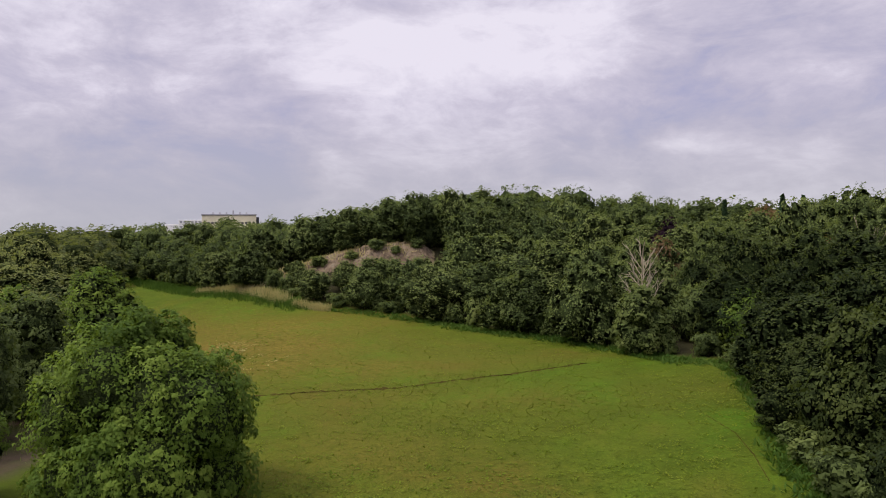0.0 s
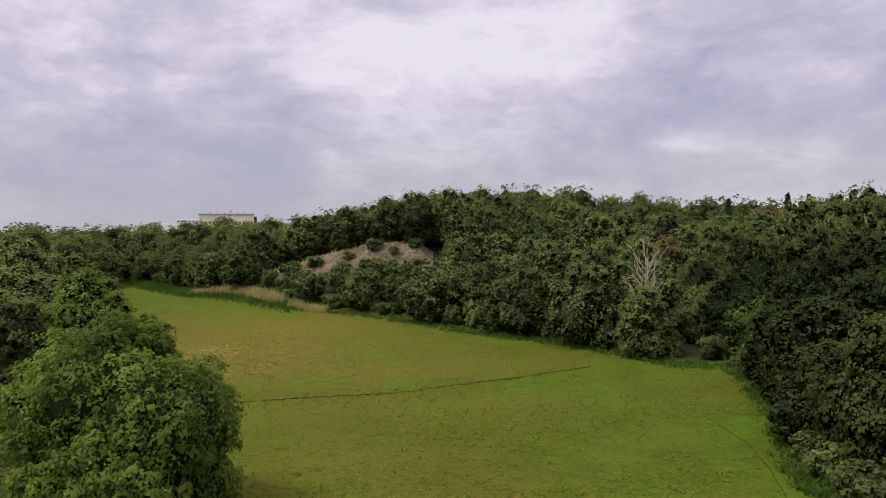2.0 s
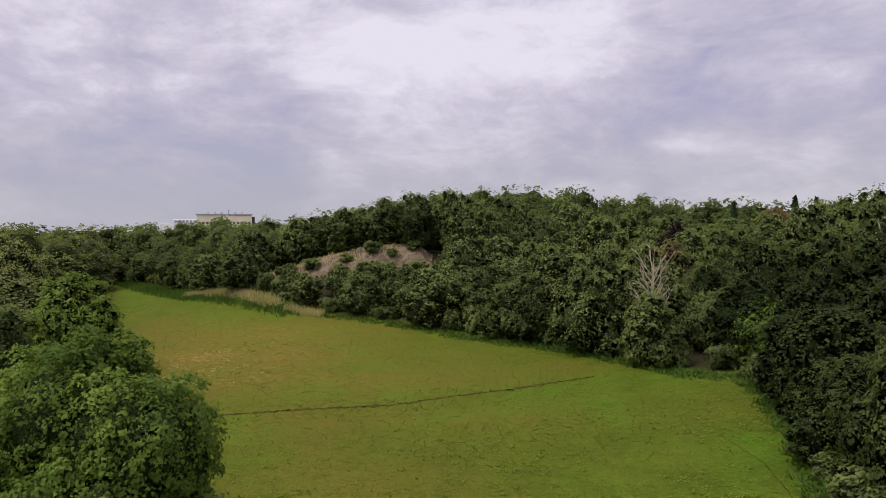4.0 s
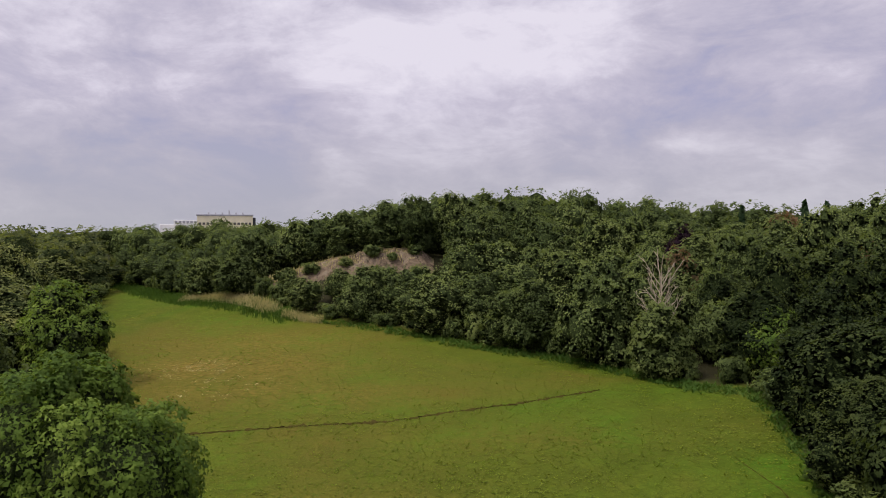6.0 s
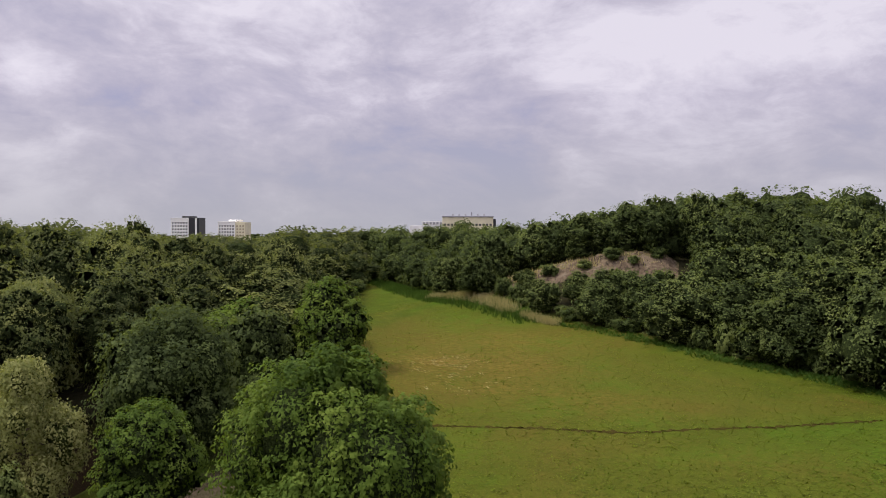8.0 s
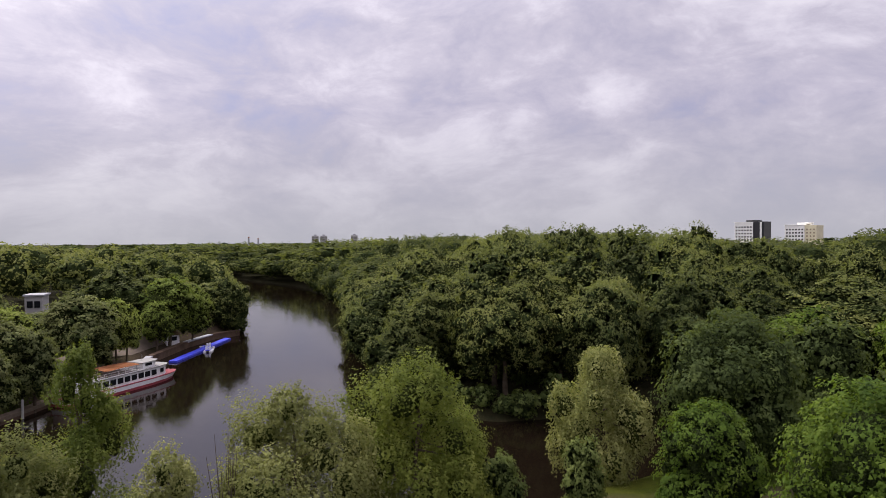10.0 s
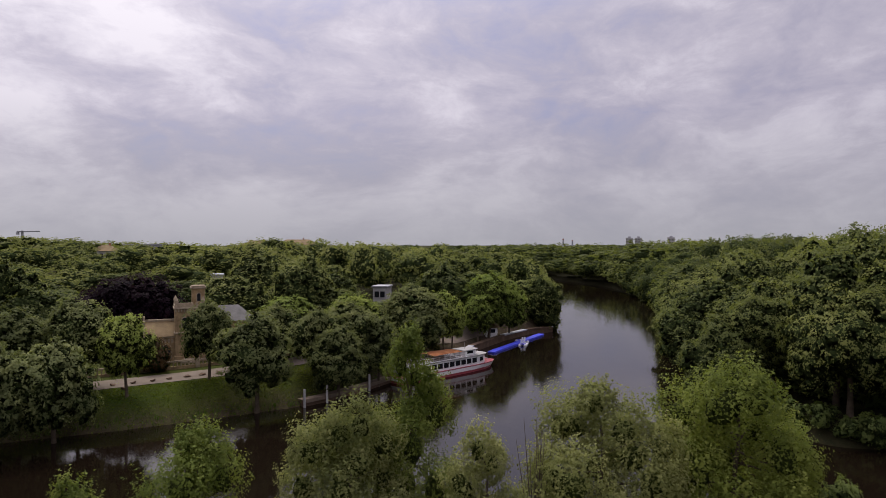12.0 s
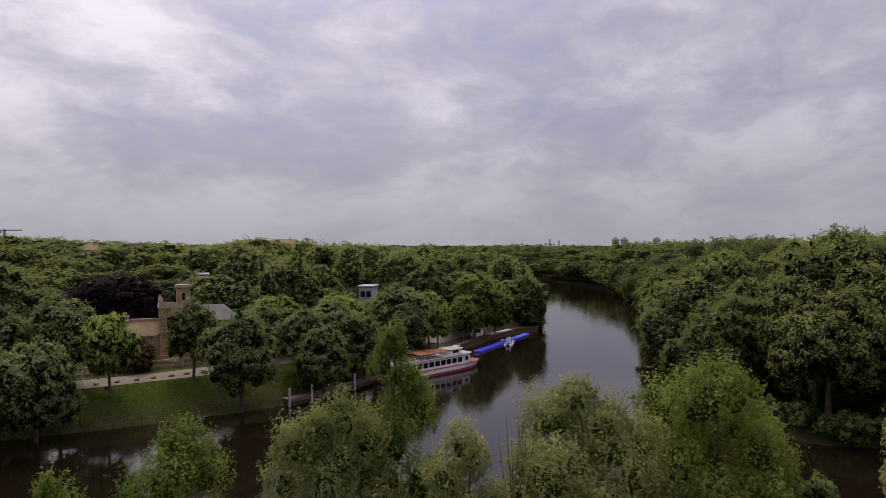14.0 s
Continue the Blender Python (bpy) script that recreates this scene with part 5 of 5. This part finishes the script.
    bm.faces.new((vs[0], vs[1], vs[5], vs[4])), bm.faces.new((vs[1], vs[2], vs[5])), bm.faces.new((vs[2], vs[3], vs[4], vs[5])), bm.faces.new((vs[3], vs[0], vs[4])), bm.faces.new((vs[3], vs[2], vs[1], vs[0]))
    part("roof", bm, SLATE, ob)
    for x in (6.6, 9.1, 11.6):
        arched_window(ob, x, 3.4, 1.0, 2.0, 2.2)
        arched_window(ob, x, 0.2, 1.0, 2.2, 2.2)
    part("steps", box(box(boxed(0.9, -1.5, -1.0, 3.9, 0, 0.1), 1.1, -1.1, 0.1, 3.7, 0, 0.28), 1.3, -0.7, 0.28, 3.5, 0, 0.46), SANDLIGHT, ob)
    tagged(ob, "sandstone villa with a battlemented corner tower and slate roof", "villa")


villa()


def balustrade(line):
    ob = empty("balustrade")
    p = np.array(line, float)
    one = boxed(-0.09, -0.07, 0.42, 0.09, 0.07, 1.05, 0.03)
    me = bpy.data.meshes.new("baluster")
    one.to_mesh(me), one.free()
    me.materials.append(SANDLIGHT)
    for a, b in zip(p[:-1], p[1:]):
        d = b - a
        ln, ang = float(np.hypot(*d)), math.degrees(math.atan2(d[1], d[0]))
        z = min(float(height(*a)), float(height(*b)))
        m = pose(a[0], a[1], z, 0, 0, ang)
        part("wall_base", box(bmesh.new(), 0, -0.17, -0.4, ln, 0.17, 0.42, 0.02, m), SAND, ob)
        part("rail", box(bmesh.new(), 0, -0.15, 1.05, ln, 0.15, 1.22, 0.03, m), SANDLIGHT, ob)
        for k in range(int(ln / 0.55)):
            q = new("baluster", me)
            q.parent, q.matrix_basis = ob, m @ Matrix.Translation((0.3 + k * 0.55, 0, 0))
        part("post", box(bmesh.new(), -0.25, -0.25, -0.4, 0.25, 0.25, 1.4, 0.04, m), SANDLIGHT, ob)
    tagged(ob, "pale stone balustrade between promenade and villa garden", "balustrade")


balustrade([(-82, -57.5), (-88, -52.6), (-93.5, -47.4), (-98.3, -41.8), (-102.6, -35.6), (-107, -29.5), (-111.5, -24)])

stone = rock("boulder", -90.0, -39.5, float(height(-90.0, -39.5)) + 0.15, 0.9, 0.6, 0.5, 12, "dark low boulder on the promenade's edge", "boulder", "boulders on the promenade", STONEWALL)
for k, (x, y) in enumerate([(-91.6, -37.6), (-93.0, -36.0), (-94.6, -34.2), (-96.0, -32.6), (-97.6, -30.8), (-88.4, -41.4), (-86.0, -38.9), (-99.0, -29.2)]):
    copy_thing(stone, pose(x, y, float(height(x, y)) + 0.15, 0, 0, 40 * k))


def quay():
    ob = empty("quay_walkway")
    ends = [(-90.0, -17.4), (-92.6, -14.9), (-100.0, -10.0), (-105.5, -7.0)]
    for a, b in zip(ends[:-1], ends[1:]):
        d = Vector((b[0] - a[0], b[1] - a[1]))
        m = pose(a[0], a[1], 0, 0, 0, math.degrees(math.atan2(d.y, d.x)))
        part("beam", box(bmesh.new(), 0, -0.22, 0.55, d.length, 0.1, 0.95, 0.03, m), TIMBER, ob)
        n = int(d.length / 0.4)
        for k in range(n):
            part("board", box(bmesh.new(), k * d.length / n, 0.1, 0.80, (k + 0.93) * d.length / n, 1.4, 0.90, 0.0, m), TIMBER, ob)
        part("face", box(bmesh.new(), 0, 0.1, -1.2, d.length, 0.5, 0.78, 0.0, m), STONEWALL, ob)
    for x, y in ends[:3]:
        bm = bmesh.new()
        bmesh.ops.create_cone(bm, cap_ends=True, segments=12, radius1=0.17, radius2=0.15, depth=4.0, matrix=pose(x + 0.25, y + 0.15, 0.4))
        bmesh.ops.bevel(bm, geom=[e for e in bm.edges if all(v.co.z > 2 for v in e.verts)], offset=0.04, segments=1, affect="EDGES")
        part("mooring_post", bm, PLASTER, ob, "pale round mooring post")
    tagged(ob, "low timber landing stage with mooring posts along the bank", "landing stage")


quay()


def boat():
    ob = empty("passenger_boat", pose(-112.3, 1.3, 0.0, 0, 0, 135) @ Matrix.Diagonal((0.88, 0.86, 0.74, 1)))
    sta = [(-12.5, 1.7, 1.95), (-11, 2.2, 2.35), (-6, 2.4, 2.5), (0, 2.4, 2.5), (5, 2.35, 2.5), (8.5, 1.9, 2.3), (10.6, 1.15, 1.75), (12.0, 0.35, 0.95), (12.5, 0.06, 0.35)]

    def band(z0, z1, grow_):
        bm, rows = bmesh.new(), []
        for x, bw, bd in sta:
            r = []
            for z in (z0, z1):
                k = min(max((z + 0.3) / 1.9, 0), 1)
                w = bw + (bd - bw) * k + grow_
                r.append((bm.verts.new((x + 0.55 * k * (x > 9), -w, z)), bm.verts.new((x + 0.55 * k * (x > 9), w, z))))
            rows.append(r)
        for a, b in zip(rows[:-1], rows[1:]):
            for s in (0, 1):
                bm.faces.new((a[0][s], b[0][s], b[1][s], a[1][s]))
            bm.faces.new((a[1][0], b[1][0], b[1][1], a[1][1])), bm.faces.new((a[0][0], a[0][1], b[0][1], b[0][0]))
        for r in (rows[0], rows[-1]):
            bm.faces.new((r[0][0], r[1][0], r[1][1], r[0][1]))
        return bm

    part("hull", band(0.52, 1.35, 0.0), WHITE, ob, "white painted hull")
    part("boot_stripe", band(-0.3, 0.52, 0.004), RED, ob, "dark red waterline band")
    part("rubbing_strake", band(1.35, 1.50, 0.05), RED, ob, "dark red rubbing strake")
    bm = prism(bmesh.new(), [(-11.2, -2.15), (6.4, -2.2), (8.6, -1.8), (9.6, -1.1), (9.6, 1.1), (8.6, 1.8), (6.4, 2.2), (-11.2, 2.15)], 1.5, 3.45)
    part("cabin", bm, WHITE, ob)
    part("sun_deck", prism(bmesh.new(), [(-11.5, -2.35), (6.6, -2.4), (9.0, -1.95), (10.0, -1.2), (10.0, 1.2), (9.0, 1.95), (6.6, 2.4), (-11.5, 2.35)], 3.45, 3.60), DECK, ob)
    for s in (-1, 1):
        for k in range(11):
            x = -10.3 + k * 1.52
            part("window", boxed(x, s * 2.23 - 0.03, 2.0, x + 1.2, s * 2.23 + 0.03, 3.08, 0.02), GLASS, ob)
        part("bow_window", box(bmesh.new(), -0.45, -0.03, 2.1, 0.6, 0.03, 2.98, 0.02, pose(7.6, s * 2.03, 0, 0, 0, -s * 11)), GLASS, ob)
        part("side_rail", box(box(boxed(-11.3, s * 2.28 - 0.02, 4.45, 3.4, s * 2.28 + 0.02, 4.5), -11.3, s * 2.28 - 0.02, 4.02, 3.4, s * 2.28 + 0.02, 4.06), -11.3, s * 2.28 - 0.03, 3.6, 3.4, s * 2.28 + 0.03, 3.75), WHITE, ob)
        for k in range(11):
            part("rail_post", boxed(-11.3 + k * 1.46, s * 2.28 - 0.025, 3.6, -11.24 + k * 1.46, s * 2.28 + 0.025, 4.5), WHITE, ob)
        for x in (-4.6, -1.4, 1.8):
            part("awning_post", boxed(x, s * 1.85 - 0.03, 3.6, x + 0.06, s * 1.85 + 0.03, 4.97), STEEL, ob)
    bm = bmesh.new()
    for i in range(9):
        y = -2.15 + i * 4.3 / 8
        z = 4.95 + 0.22 * (1 - (y / 2.15) ** 2)
        for x in (-5.0, -1.5, 2.3):
            bm.verts.new((x, y, z - 0.03 * abs(x + 1.4)))
    bm.verts.ensure_lookup_table()
    for i in range(8):
        for j in range(2):
            bm.faces.new([bm.verts[k] for k in (i * 3 + j, i * 3 + j + 1, i * 3 + j + 4, i * 3 + j + 3)])
    bmesh.ops.solidify(bm, geom=bm.faces[:], thickness=0.06)
    part("awning", bm, AWNING, ob, "orange canvas awning over the sun deck")
    bm = prism(bmesh.new(), [(3.6, -1.6), (6.2, -1.6), (7.2, -1.0), (7.2, 1.0), (6.2, 1.6), (3.6, 1.6)], 3.6, 4.75)
    house = part("wheelhouse", bm, WHITE, ob)
    part("wheelhouse_roof", prism(bmesh.new(), [(3.3, -1.8), (6.4, -1.8), (7.6, -1.1), (7.6, 1.1), (6.4, 1.8), (3.3, 1.8)], 4.75, 4.87), DECK, house)
    part("front_window", boxed(7.17, -0.85, 4.05, 7.23, 0.85, 4.6, 0.01), GLASS, house)
    for s in (-1, 1):
        part("side_window", boxed(4.1, s * 1.6 - 0.03, 4.05, 5.7, s * 1.6 + 0.03, 4.6, 0.01), GLASS, house)
    for k in range(4):
        for s in (-1, 1):
            x = -10.2 + k * 1.5
            part("bench", box(boxed(x, s * 1.1 - 0.5, 4.0, x + 0.45, s * 1.1 + 0.5, 4.08, 0.02), x, s * 1.1 - 0.45, 3.6, x + 0.1, s * 1.1 + 0.45, 4.0), TIMBER, ob)
    part("mast", boxed(5.0, -0.03, 4.87, 5.06, 0.03, 6.3), STEEL, ob)
    part("bow_rail", box(box(boxed(10.2, -1.35, 2.25, 10.25, 1.35, 2.3), 10.2, -1.35, 1.5, 10.25, -1.3, 2.3), 10.2, 1.3, 1.5, 10.25, 1.35, 2.3), WHITE, ob)
    tagged(ob, "white two-deck passenger boat with orange awning, moored at the quay", "boat")


boat()


def pontoon():
    a, b = Vector((-133.0, 10.2, 0)), Vector((-158.5, 23.6, 0))
    d = b - a
    m = pose(a.x, a.y, 0, 0, 0, math.degrees(math.atan2(d.y, d.x)))
    ob = empty("pontoon", m)
    n = 11
    for k in range(n):
        x0, x1 = k * d.length / n, (k + 0.97) * d.length / n
        f = part("float", boxed(x0, -0.75, -0.25, x1, 0.75, 0.36, 0.06), BLUE, ob)
        part("fender", boxed(x0 + 0.2, 0.75, 0.05, x1 - 0.2, 0.85, 0.26, 0.03), WHITE, f)
    tagged(ob, "bright blue floating plastic pontoon beside the bank", "pontoon")
    return m


PONTOON = pontoon()


def pedal_boat(x, y, turn):
    ob = empty("pedal_boat", PONTOON @ pose(x, y, 0.0, 0, 0, turn))
    for s in (-0.55, 0.55):
        bm = boxed(-1.5, s - 0.28, -0.15, 1.5, s + 0.28, 0.35, 0.12)
        for v in bm.verts:
            if v.co.x > 1.2:
                v.co.z = max(v.co.z, 0.1)
        part("float", bm, WHITE, ob)
    part("deck", boxed(-1.3, -0.5, 0.3, 1.1, 0.5, 0.42, 0.04), BLUE, ob)
    for s in (-0.3, 0.3):
        part("seat", box(boxed(-0.5, s - 0.22, 0.42, 0.0, s + 0.22, 0.62, 0.04), -0.62, s - 0.22, 0.42, -0.5, s + 0.22, 1.05, 0.03), WHITE, ob)
    tagged(ob, "small white pedal boat tied to the blue pontoon", "pedal boat", "pedal boats")


pedal_boat(12.6, -1.8, 12)
pedal_boat(17.0, 0.2, 60)


def quay_wall(line, top, label):
    ob = empty("quay_wall")
    for k, (a, b) in enumerate(zip(line[:-1], line[1:])):
        d = Vector((b[0] - a[0], b[1] - a[1]))
        m = pose(a[0], a[1], 0, 0, 0, math.degrees(math.atan2(d.y, d.x)))
        part("wall_face", box(bmesh.new(), -0.05, -0.5, -1.4, d.length, 0.5, top - 0.18, 0.06, m), STONEWALL, ob)
        for i in range(int(d.length / 1.2)):
            part("coping", box(bmesh.new(), i * 1.2, -0.6, top - 0.178, i * 1.2 + 1.17, 0.6, top, 0.03, m), GREYCON if k % 2 else STONEWALL, ob)
    tagged(ob, label, "quay wall", "", "structure")


quay_wall([(-105.5, -7.6), (-117, 1.9), (-135, 6.6), (-150, 14.0), (-160, 20.6), (-164, 26.6), (-186, 30.0)], 1.3, "dark stone retaining wall along the river bank")


def kiosk(x, y, turn):
    ob = empty("ticket_hut", pose(x, y, float(height(x, y)), 0, 0, turn))
    part("wall", boxed(-1.4, -1.1, -0.2, 1.4, 1.1, 1.9, 0.03), WHITE, ob)
    bm = bmesh.new()
    vs = [bm.verts.new(c) for c in ((-1.9, -1.6, 1.9), (1.9, -1.6, 1.9), (1.9, 1.6, 1.9), (-1.9, 1.6, 1.9), (-0.7, 0, 2.9), (0.7, 0, 2.9))]
    for f in ((0, 1, 5, 4), (1, 2, 5), (2, 3, 4, 5), (3, 0, 4), (3, 2, 1, 0)):
        bm.faces.new([vs[k] for k in f])
    part("hut_roof", bm, TILE, ob)
    part("hatch", boxed(-0.8, -1.14, 0.8, 0.8, -1.08, 1.6, 0.01), GLASS, ob)
    tagged(ob, "small white hut with a brown hipped roof beside the promenade", "hut")


kiosk(-149, 11.0, 115)


def rows_of_windows(parent, x0, x1, n, z0, dz, storeys, y, w, h, mat, side=1, along="x"):
    bm = boxed(-w / 2, -0.12, 0, w / 2, 0.12, h)
    me = bpy.data.meshes.new("window")
    bm.to_mesh(me), bm.free()
    me.materials.append(mat)
    for s in range(storeys):
        for k in range(n):
            c = x0 + (k + 0.5) * (x1 - x0) / n
            q = new("window", me)
            q.parent = parent
            q.matrix_basis = Matrix.Translation((c, y, z0 + s * dz)) if along == "x" else pose(y, c, z0 + s * dz, 0, 0, 90)


def tower_block(x, y, top, turn, dark, label):
    z = float(height(x, y))
    h = top - z
    ob = empty("apartment_tower", pose(x, y, z, 0, 0, turn))
    part("wall", boxed(-13, -7, -2, 4, 8, h - 2.5, 0.1), PANEL, ob)
    part("stair_core", boxed(4, -6.4, -2, 14, 7, h - 2.5 + (0 if not dark else 1.0), 0.1), BLACK if dark else CREAM, ob)
    part("parapet", boxed(-13.3, -7.3, h - 2.5, 4.2, 8.3, h - 1.7, 0.1), PANEL, ob)
    part("roof_house", boxed(-4, -3, h - 1.7, 7, 4, h, 0.1), BLACK if dark else PANEL, ob)
    if dark:
        part("light_pier", boxed(10.4, -7.0, -2, 12.0, -6.3, h - 2.0, 0.05), PANEL, ob)
    rows_of_windows(ob, -12.4, 3.6, 6, 1.2, 2.9, int((h - 4) / 2.9), -7.0, 1.35, 1.35, GLASS)
    if not dark:
        rows_of_windows(ob, 4.6, 13.4, 3, 1.2, 2.9, int((h - 4) / 2.9), -6.4, 1.3, 1.3, SANDLIGHT)
    tagged(ob, label, "apartment tower", "apartment towers above the woods")


tower_block(-444, 528, 37.2, 14, True, "white panel apartment tower with a black stair core")
tower_block(-411, 553, 34.4, 12, False, "white and cream panel apartment tower above the woods")


def hospital():
    x, y = -122.5, 381.5
    z = float(height(x, y))
    h = 31.4 - z
    ob = empty("long_building", pose(x, y, z, 0, 0, 18))
    part("wall", boxed(-14.5, -6, -2, 14.5, 6, h, 0.1), CREAM, ob)
    part("parapet", boxed(-14.8, -6.3, h, 14.8, 6.3, h + 0.7, 0.05), GREYCON, ob)
    part("end_wall", boxed(14.5, -5.8, -2, 16.0, 5.8, h - 1.0, 0.05), BLACK, ob)
    rows_of_windows(ob, -14, 14, 14, h - 14.2, 3.1, 4, -6.0, 1.3, 1.2, SLATE)
    for k in range(6):
        part("chimney", boxed(-9 + k * 3.6, -1, h + 0.7, -8.2 + k * 3.6, 0, h + (1.9 if k != 3 else 3.0), 0.05), GREYCON, ob)
    tagged(ob, "long cream multi-storey building with roof chimneys behind the wood", "building")
    ob = empty("long_building", pose(-152, 402, float(height(-152, 402)), 0, 0, 20))
    h = 29.6 - float(height(-152, 402))
    part("wall", boxed(-6.5, -5, -2, 6.5, 5, h, 0.1), WHITE, ob)
    part("side_wing", boxed(-14, -4, -2, -6.5, 4, h - 2.6, 0.1), WHITE, ob)
    rows_of_windows(ob, -6.2, 6.2, 6, h - 8, 3.0, 3, -5.0, 1.3, 1.4, GREYCON)
    tagged(ob, "white multi-storey building annex behind the wood", "building")


hospital()


def house(x, y, w, d, eaves, ridge, turn, wall, roof, label, flat=False):
    z = float(height(x, y))
    ob = empty("house", pose(x, y, z, 0, 0, turn))
    e, r = eaves - z, ridge - z
    part("wall", boxed(-w / 2, -d / 2, -1, w / 2, d / 2, e, 0.05), wall, ob)
    if flat:
        part("roof", boxed(-w / 2 - 0.3, -d / 2 - 0.3, e, w / 2 + 0.3, d / 2 + 0.3, e + 0.35, 0.04), roof, ob)
    else:
        bm = bmesh.new()
        q = d * 0.45
        vs = [bm.verts.new(c) for c in ((-w / 2 - 0.5, -d / 2 - 0.5, e), (w / 2 + 0.5, -d / 2 - 0.5, e), (w / 2 + 0.5, d / 2 + 0.5, e), (-w / 2 - 0.5, d / 2 + 0.5, e), (-w / 2 + q, 0, r), (w / 2 - q, 0, r))]
        for f in ((0, 1, 5, 4), (1, 2, 5), (2, 3, 4, 5), (3, 0, 4), (3, 2, 1, 0)):
            bm.faces.new([vs[k] for k in f])
        part("roof", bm, roof, ob)
        part("chimney", boxed(w * 0.12, -0.3, e, w * 0.12 + 0.7, 0.4, r + 0.9, 0.03), TERRACOTTA, ob)
    n = max(2, int(w / 2.4))
    rows_of_windows(ob, -w / 2 + 0.3, w / 2 - 0.3, n, e - 2.4, 2.9, 1, -d / 2, 1.1, 1.4, GLASS)
    rows_of_windows(ob, -w / 2 + 0.3, w / 2 - 0.3, n, e - 5.3, 2.9, 1, -d / 2, 1.1, 1.4, GLASS)
    tagged(ob, label, "house", "houses on the west slope")


house(-170.5, -13.8, 3.4, 5, 10.4, 10.9, 80, PLASTER, GREYCON, "white flat-roofed modern house between trees", True)
house(-183, -58.3, 2.8, 5, 12.7, 13.3, 108, PLASTER, GREYCON, "white house with a pale roof among trees", True)
house(-193, -55.5, 8, 6, 9.8, 11, 106, GREYCON, GREYCON, "grey flat-roofed house among trees", True)
house(-298, -143, 11, 9, 17.6, 20.2, 112, PLASTER, TILE, "hillside house with a brown tiled roof")
house(-312, -133, 16, 9, 20.2, 21, 110, GREYCON, GREYCON, "grey flat-roofed block on the hill", True)
house(-406.6, -105.8, 20, 12, 19.2, 22.2, 104, SANDLIGHT, TILE, "hilltop house with a broad brown roof")
house(-411.8, -83.7, 24, 12, 19.8, 22.8, 100, SANDLIGHT, TILE, "hilltop house with a broad brown roof")


def far_block(x, y, top, w, label):
    z = float(height(x, y))
    ob = empty("high_rise", pose(x, y, z, 0, 0, 70))
    part("wall", boxed(-w / 2, -w / 2, -3, w / 2, w / 2, top - z, 0.3), PLASTER, ob)
    part("roof_house", boxed(-w / 5, -w / 5, top - z, w / 5, w / 5, top - z + 3.5, 0.2), GREYCON, ob)
    rows_of_windows(ob, -w / 2, w / 2, 5, top - z - 34, 4.0, 8, -w / 2, 2.2, 2.0, SLATE)
    tagged(ob, label, "high-rise", "distant high-rises")


far_block(-1760, 485, 30, 17, "distant grey high-rise block on the horizon")
far_block(-1754, 506, 30, 17, "distant grey high-rise block on the horizon")
far_block(-1730, 581, 31, 17, "distant grey high-rise block on the horizon")


def crane(x, y, top):
    z = float(height(x, y))
    ob = empty("tower_crane", pose(x, y, z, 0, 0, 60))
    part("mast", boxed(-0.7, -0.7, 0, 0.7, 0.7, top - z, 0.05), STEEL, ob)
    part("jib", boxed(-7, -0.4, top - z - 1.2, 22, 0.4, top - z - 0.4, 0.05), STEEL, ob)
    part("counterweight", boxed(-7, -0.8, top - z - 3, -5, 0.8, top - z - 1.2, 0.05), GREYCON, ob)
    tagged(ob, "distant tower crane on the skyline", "crane")


crane(-515, -309, 30)


def works_chimney(x, y, top):
    z = float(height(x, y))
    bm = bmesh.new()
    bmesh.ops.create_cone(bm, cap_ends=True, segments=16, radius1=2.4, radius2=1.5, depth=top - z, matrix=Matrix.Translation((0, 0, (top - z) / 2)))
    ob = empty("works_chimney", pose(x, y, z))
    part("shaft", bm, GREYCON, ob)
    bm = bmesh.new()
    bmesh.ops.create_cone(bm, cap_ends=True, segments=16, radius1=1.75, radius2=1.7, depth=2, matrix=Matrix.Translation((0, 0, top - z - 1)))
    part("collar", bm, TERRACOTTA, ob)
    tagged(ob, "slender distant works chimney on the horizon", "chimney")


works_chimney(-1476, 265, 27)
works_chimney(-1478, 285, 24)
